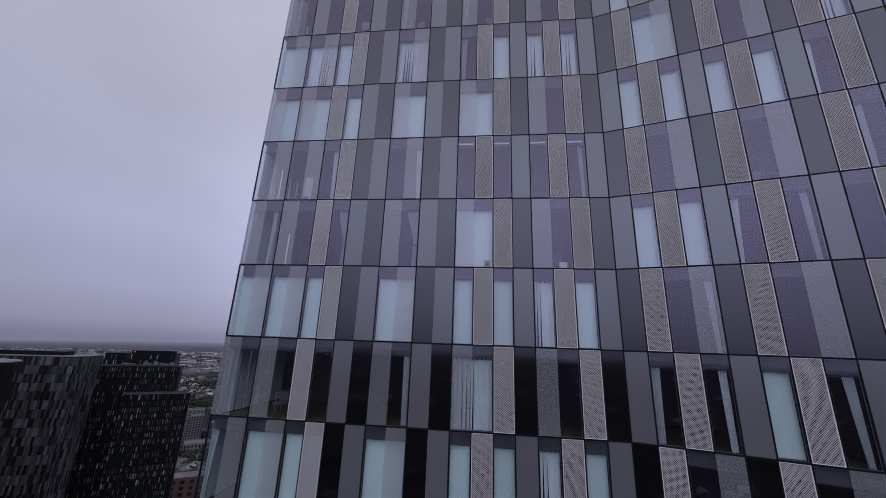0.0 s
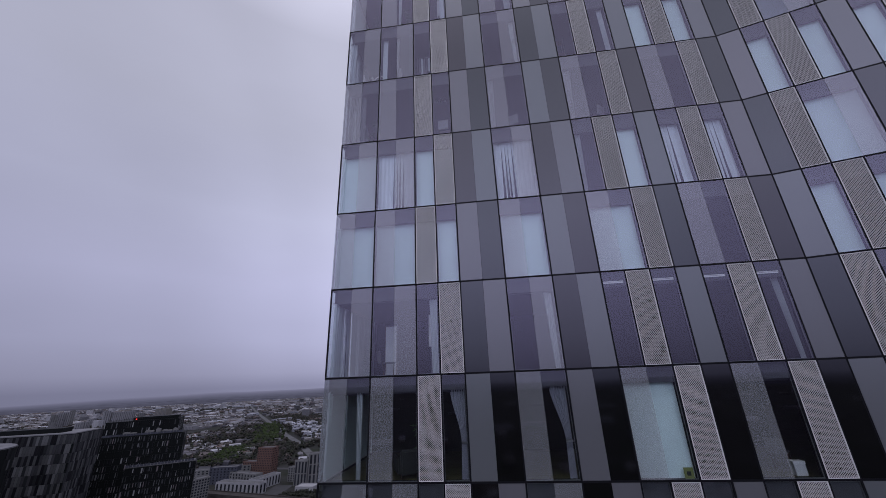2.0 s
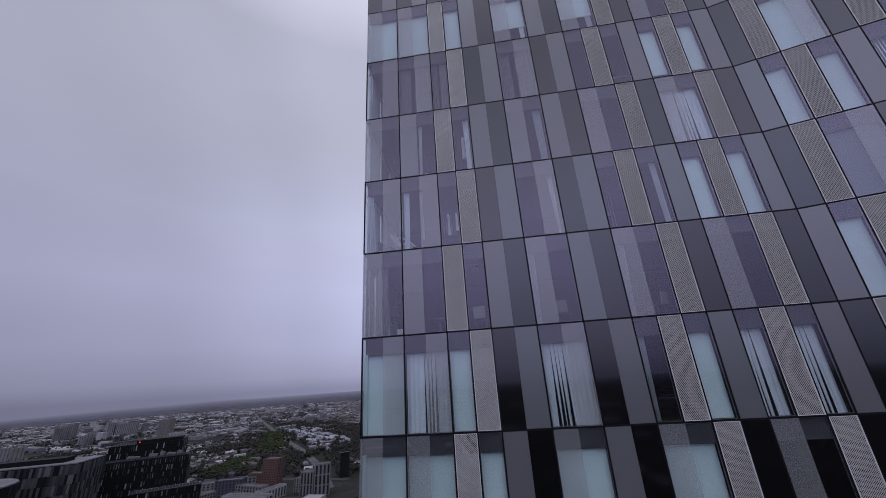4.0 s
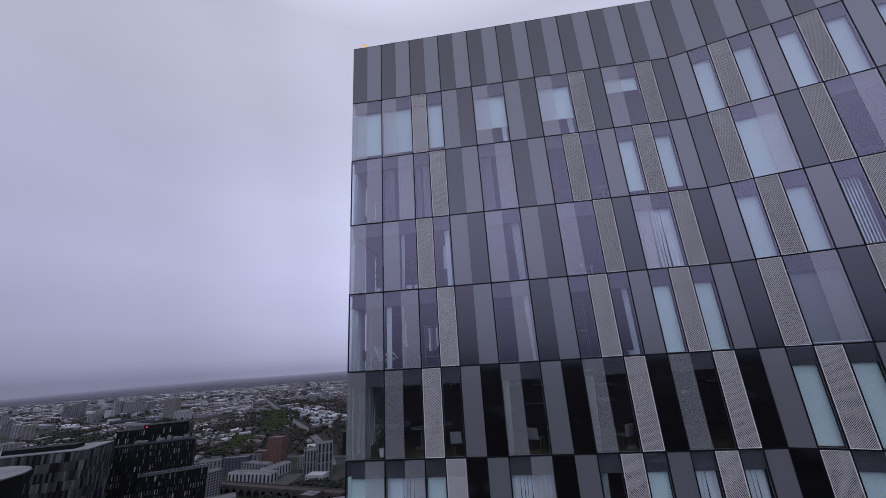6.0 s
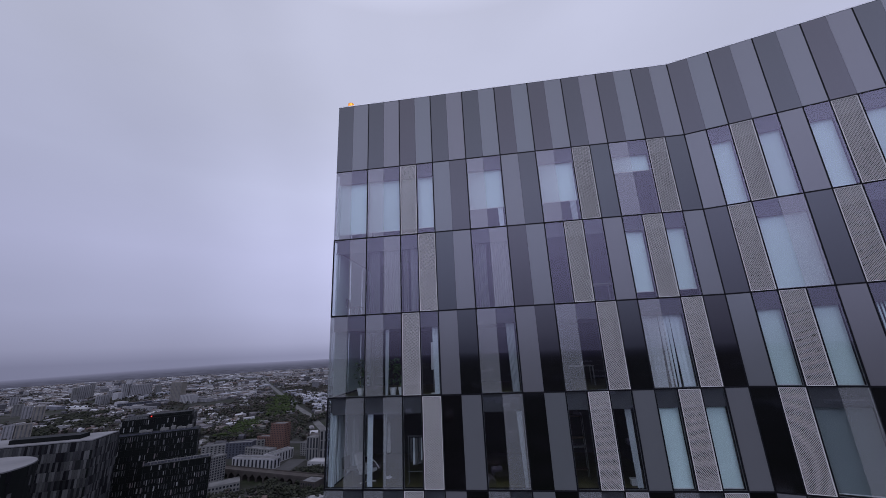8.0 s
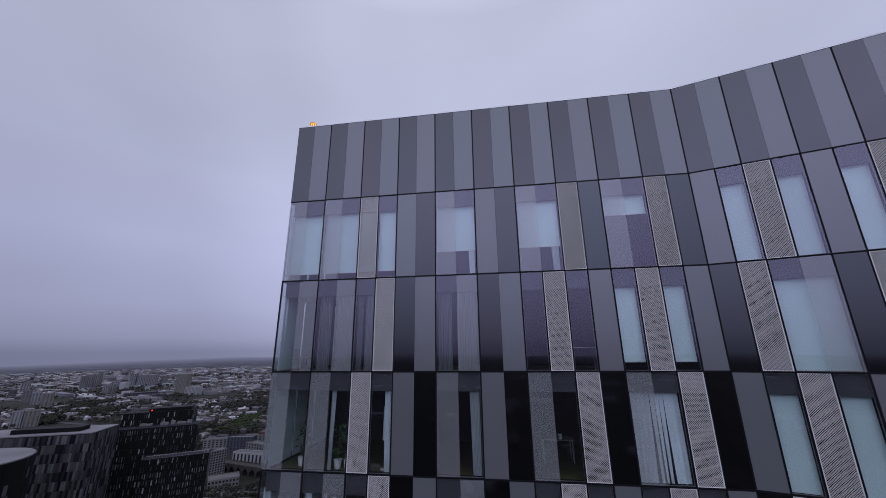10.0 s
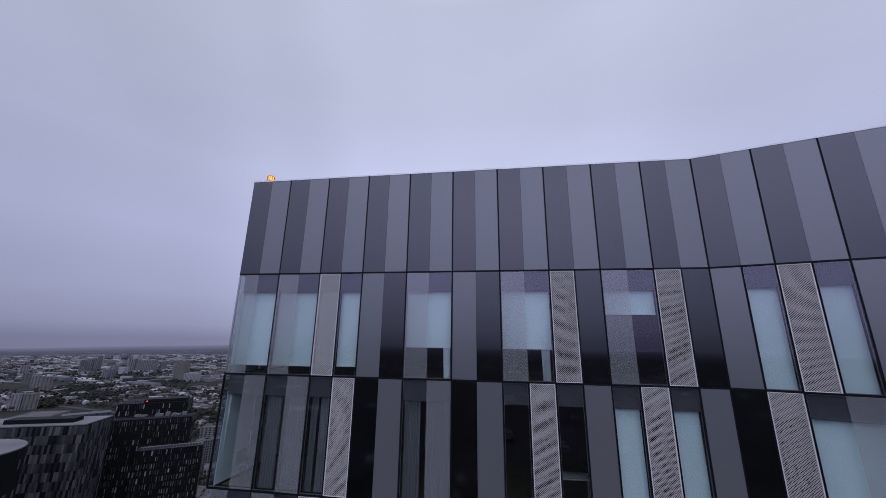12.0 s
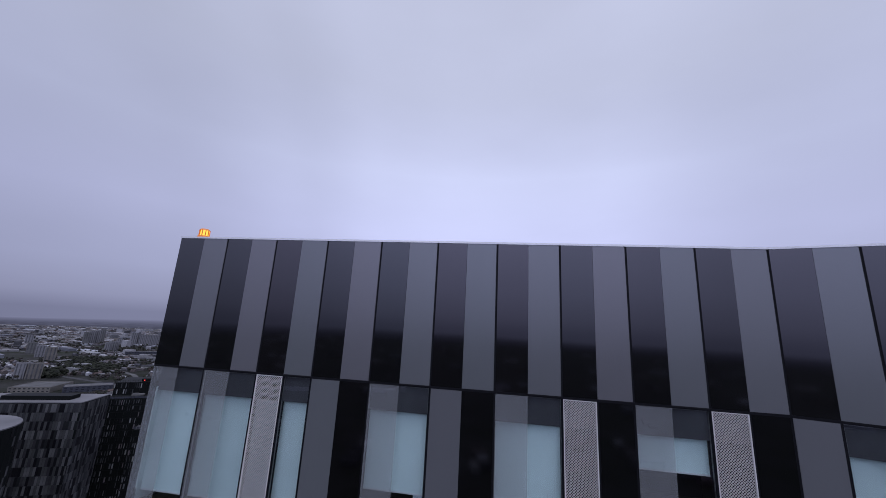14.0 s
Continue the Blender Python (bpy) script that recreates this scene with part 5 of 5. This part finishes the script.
def scatter():
    rnd = random.Random(2)
    terraces, blocks, sheds = [], [], []

    def spot(near, far, lo, hi):
        r = math.sqrt(rnd.uniform(near ** 2, far ** 2)) if rnd.random() < 0.6 else rnd.uniform(near, far)
        a = radians(rnd.uniform(lo, hi))
        return -r * math.sin(a), r * math.cos(a), r

    def district(x, y):
        return 3.1 * noise.noise(Vector((x * 0.0014, y * 0.0014, 1.0)))

    for lo, hi, count in ((2, 78, 6200), (78, 362, 900)):
        for _ in range(count):
            x, y, r = spot(260, 4300, lo, hi)
            if not clear_of(x, y) or noise.noise(Vector((x * 0.003, y * 0.003, 7))) < -0.2:
                continue
            if -1000 < x < -230 and 640 < y < 1500 and x > -0.75 * y and rnd.random() < 0.72:
                continue
            turn = district(x, y) + (math.pi / 2 if rnd.random() < 0.25 else 0)
            for j in range(rnd.randint(2, 4)):
                dy = j * 24
                px, py = x - dy * math.sin(turn), y + dy * math.cos(turn)
                if clear_of(px, py):
                    eaves = rnd.uniform(4.8, 6.2)
                    terraces.append((px, py, rnd.uniform(9, 26) if r < 1600 else rnd.uniform(14, 52), rnd.uniform(7.5, 9.5), eaves, eaves + rnd.uniform(2, 3.2), turn))
            if rnd.random() < 0.05:
                x, y = x + rnd.gauss(0, 40), y + rnd.gauss(0, 40)
                if clear_of(x, y):
                    blocks.append((x, y, 0, rnd.uniform(12, 40), rnd.uniform(10, 18), rnd.uniform(8, 13), turn))
    for _ in range(26):
        x, y, r = spot(1500, 3600, 20, 78)
        for j in range(rnd.randint(1, 3)):
            blocks.append((x + rnd.gauss(0, 60), y + rnd.gauss(0, 60), 0, rnd.uniform(14, 40), rnd.uniform(12, 18), rnd.uniform(14, 32), rnd.uniform(0, 3)))
    for lo, hi, near, count in ((2, 78, 1700, 520), (2, 78, 900, 30), (78, 362, 900, 260)):
        for _ in range(count):
            x, y, r = spot(near, 4300, lo, hi)
            if clear_of(x, y):
                sheds.append((x, y, 0, rnd.uniform(25, 100), rnd.uniform(12, 36), rnd.uniform(6, 10), district(x, y)))
    for _ in range(110):
        v, side = rnd.random(), rnd.uniform(26, 125)
        x, y = -520 - 320 * v + side, 1000 + 420 * v + side * 0.2
        sheds.append((x, y, 0, rnd.uniform(14, 40), rnd.uniform(12, 22), rnd.uniform(6, 10), -1.05))
    tagged(put("houses", gabled_mesh("houses", terraces), HOUSES), "rows of small pitched-roof houses across the plain", "houses", kind="stuff")
    tagged(put("city_blocks", boxes_mesh("city_blocks", blocks), BLOCKS), "scattered mid-rise blocks across the plain", "buildings", kind="stuff")
    tagged(put("sheds", boxes_mesh("sheds", sheds), SHEDS), "large pale shed roofs across the plain", "sheds", kind="stuff")


scatter()


def woods(name, label, spots, mat, seed):
    """Trees as stems under uneven crowns of many clumps."""
    rnd = np.random.default_rng(seed)
    bm = bmesh.new()
    bmesh.ops.create_icosphere(bm, subdivisions=1, radius=1.0)
    base = np.array([v.co[:] for v in bm.verts])
    faces = np.array([[v.index for v in f.verts] for f in bm.faces])
    bm.free()
    vs, fs, count = [], [], 0
    for x, y, size in spots:
        far = abs(x) + abs(y)
        k, small = (22, 0.42) if far < 760 else (8, 0.72) if far < 1400 else (3, 1.0)
        for i in range(k):
            r = size * rnd.uniform(0.22, 0.45) * small
            c = np.array((x + rnd.normal(0, size * 0.28), y + rnd.normal(0, size * 0.28), size * rnd.uniform(0.35, 1.0)))
            v = base * r * rnd.uniform(0.65, 1.3, (len(base), 1)) * (1, 1, 0.85) + c
            vs.append(v)
            fs.append(faces + count)
            count += len(base)
        stem = np.array([(-1, -1, 0), (1, -1, 0), (0, 1, 0), (0, 0, 1)], float) * (size * 0.03, size * 0.03, size * 0.8) + (x, y, 0)
        vs.append(stem)
        fs.append(np.array([(0, 1, 3), (1, 2, 3), (2, 0, 3)]) + count)
        count += 4
    mesh = bpy.data.meshes.new(name)
    mesh.from_pydata(np.concatenate(vs).tolist(), [], np.concatenate(fs).tolist())
    return tagged(put(name, mesh, mat), label, "trees", kind="stuff")


def plant_woods():
    rnd = random.Random(9)
    bare, green, dim = [], [], []
    while len(bare) < 13000:
        a, r = radians(rnd.uniform(2, 80)), rnd.uniform(280, 3000)
        x, y = -r * math.sin(a), r * math.cos(a)
        if clear_of(x, y) and noise.noise(Vector((x * 0.0035, y * 0.0035, 3))) > rnd.uniform(-0.5, 0.5):
            bare.append((x, y, rnd.uniform(5, 10)))
    for _ in range(900):  # dark park among the far slabs
        u, v = rnd.random(), rnd.random()
        x, y = -972 - 300 * v + 66 * (u - 0.5) + rnd.gauss(0, 14), 753 + 265 * v + 110 * (u - 0.5) + rnd.gauss(0, 14)
        if noise.noise(Vector((x * 0.01, y * 0.01, 8))) > -0.25:
            dim.append((x, y, rnd.uniform(7, 12)))
    for _ in range(4200):  # brown woods and gardens behind the railway
        x, y = rnd.uniform(-1000, -230), rnd.uniform(640, 1750)
        if clear_of(x, y) and x > -0.75 * y and noise.noise(Vector((x * 0.006, y * 0.006, 12))) > rnd.uniform(-0.6, 0.2):
            bare.append((x, y, rnd.uniform(5, 9)))
    for _ in range(900):
        x, y = rnd.uniform(-700, -420), rnd.uniform(640, 900)
        if noise.noise(Vector((x * 0.012, y * 0.012, 5))) > -0.05:
            (dim if rnd.random() < 0.4 else bare).append((x, y, rnd.uniform(6, 10)))
    for _ in range(420):
        t = rnd.random()
        green.append((-556 - 235 * t + rnd.gauss(0, 15), 905 + 405 * t + rnd.gauss(0, 16), rnd.uniform(7, 12)))
        if rnd.random() < 0.6:
            dim.append((-566 - 235 * t + rnd.gauss(0, 22), 890 + 405 * t + rnd.gauss(0, 22), rnd.uniform(6, 11)))
    for _ in range(230):
        t = rnd.random()
        green.append((-510 - 85 * t + rnd.gauss(0, 12), 682 + 190 * t + rnd.gauss(0, 14), rnd.uniform(6, 10)))
    for _ in range(130):
        dim.append((rnd.uniform(-262, -185), rnd.uniform(462, 490), rnd.uniform(6, 10)))
        dim.append((rnd.uniform(-440, -190), rnd.uniform(380, 418), rnd.uniform(6, 10)))
    for _ in range(170):  # along the railway
        x = rnd.uniform(-330, -185)
        dim.append((x, 499 - 0.2324 * (x + 520) - rnd.uniform(0, 26), rnd.uniform(5.5, 9.5)))
    dim = [b for b in dim if not (-345 < b[0] < -280 and 404 < b[1] < 470) and not (-372 < b[0] < -335 and 438 < b[1] < 480)]
    bare = [b for b in bare if not (-345 < b[0] < -280 and 412 < b[1] < 470) and not (-372 < b[0] < -335 and b[1] > 438 and b[1] < 480)]
    woods("bare_trees", "brown and dull green trees across the plain", bare, WOODS, 1)
    woods("park_trees", "dark green trees in a far park", dim, DIM_LEAF, 3)
    woods("spring_trees", "fresh green trees in the park", green, SPRING, 2)


plant_woods()
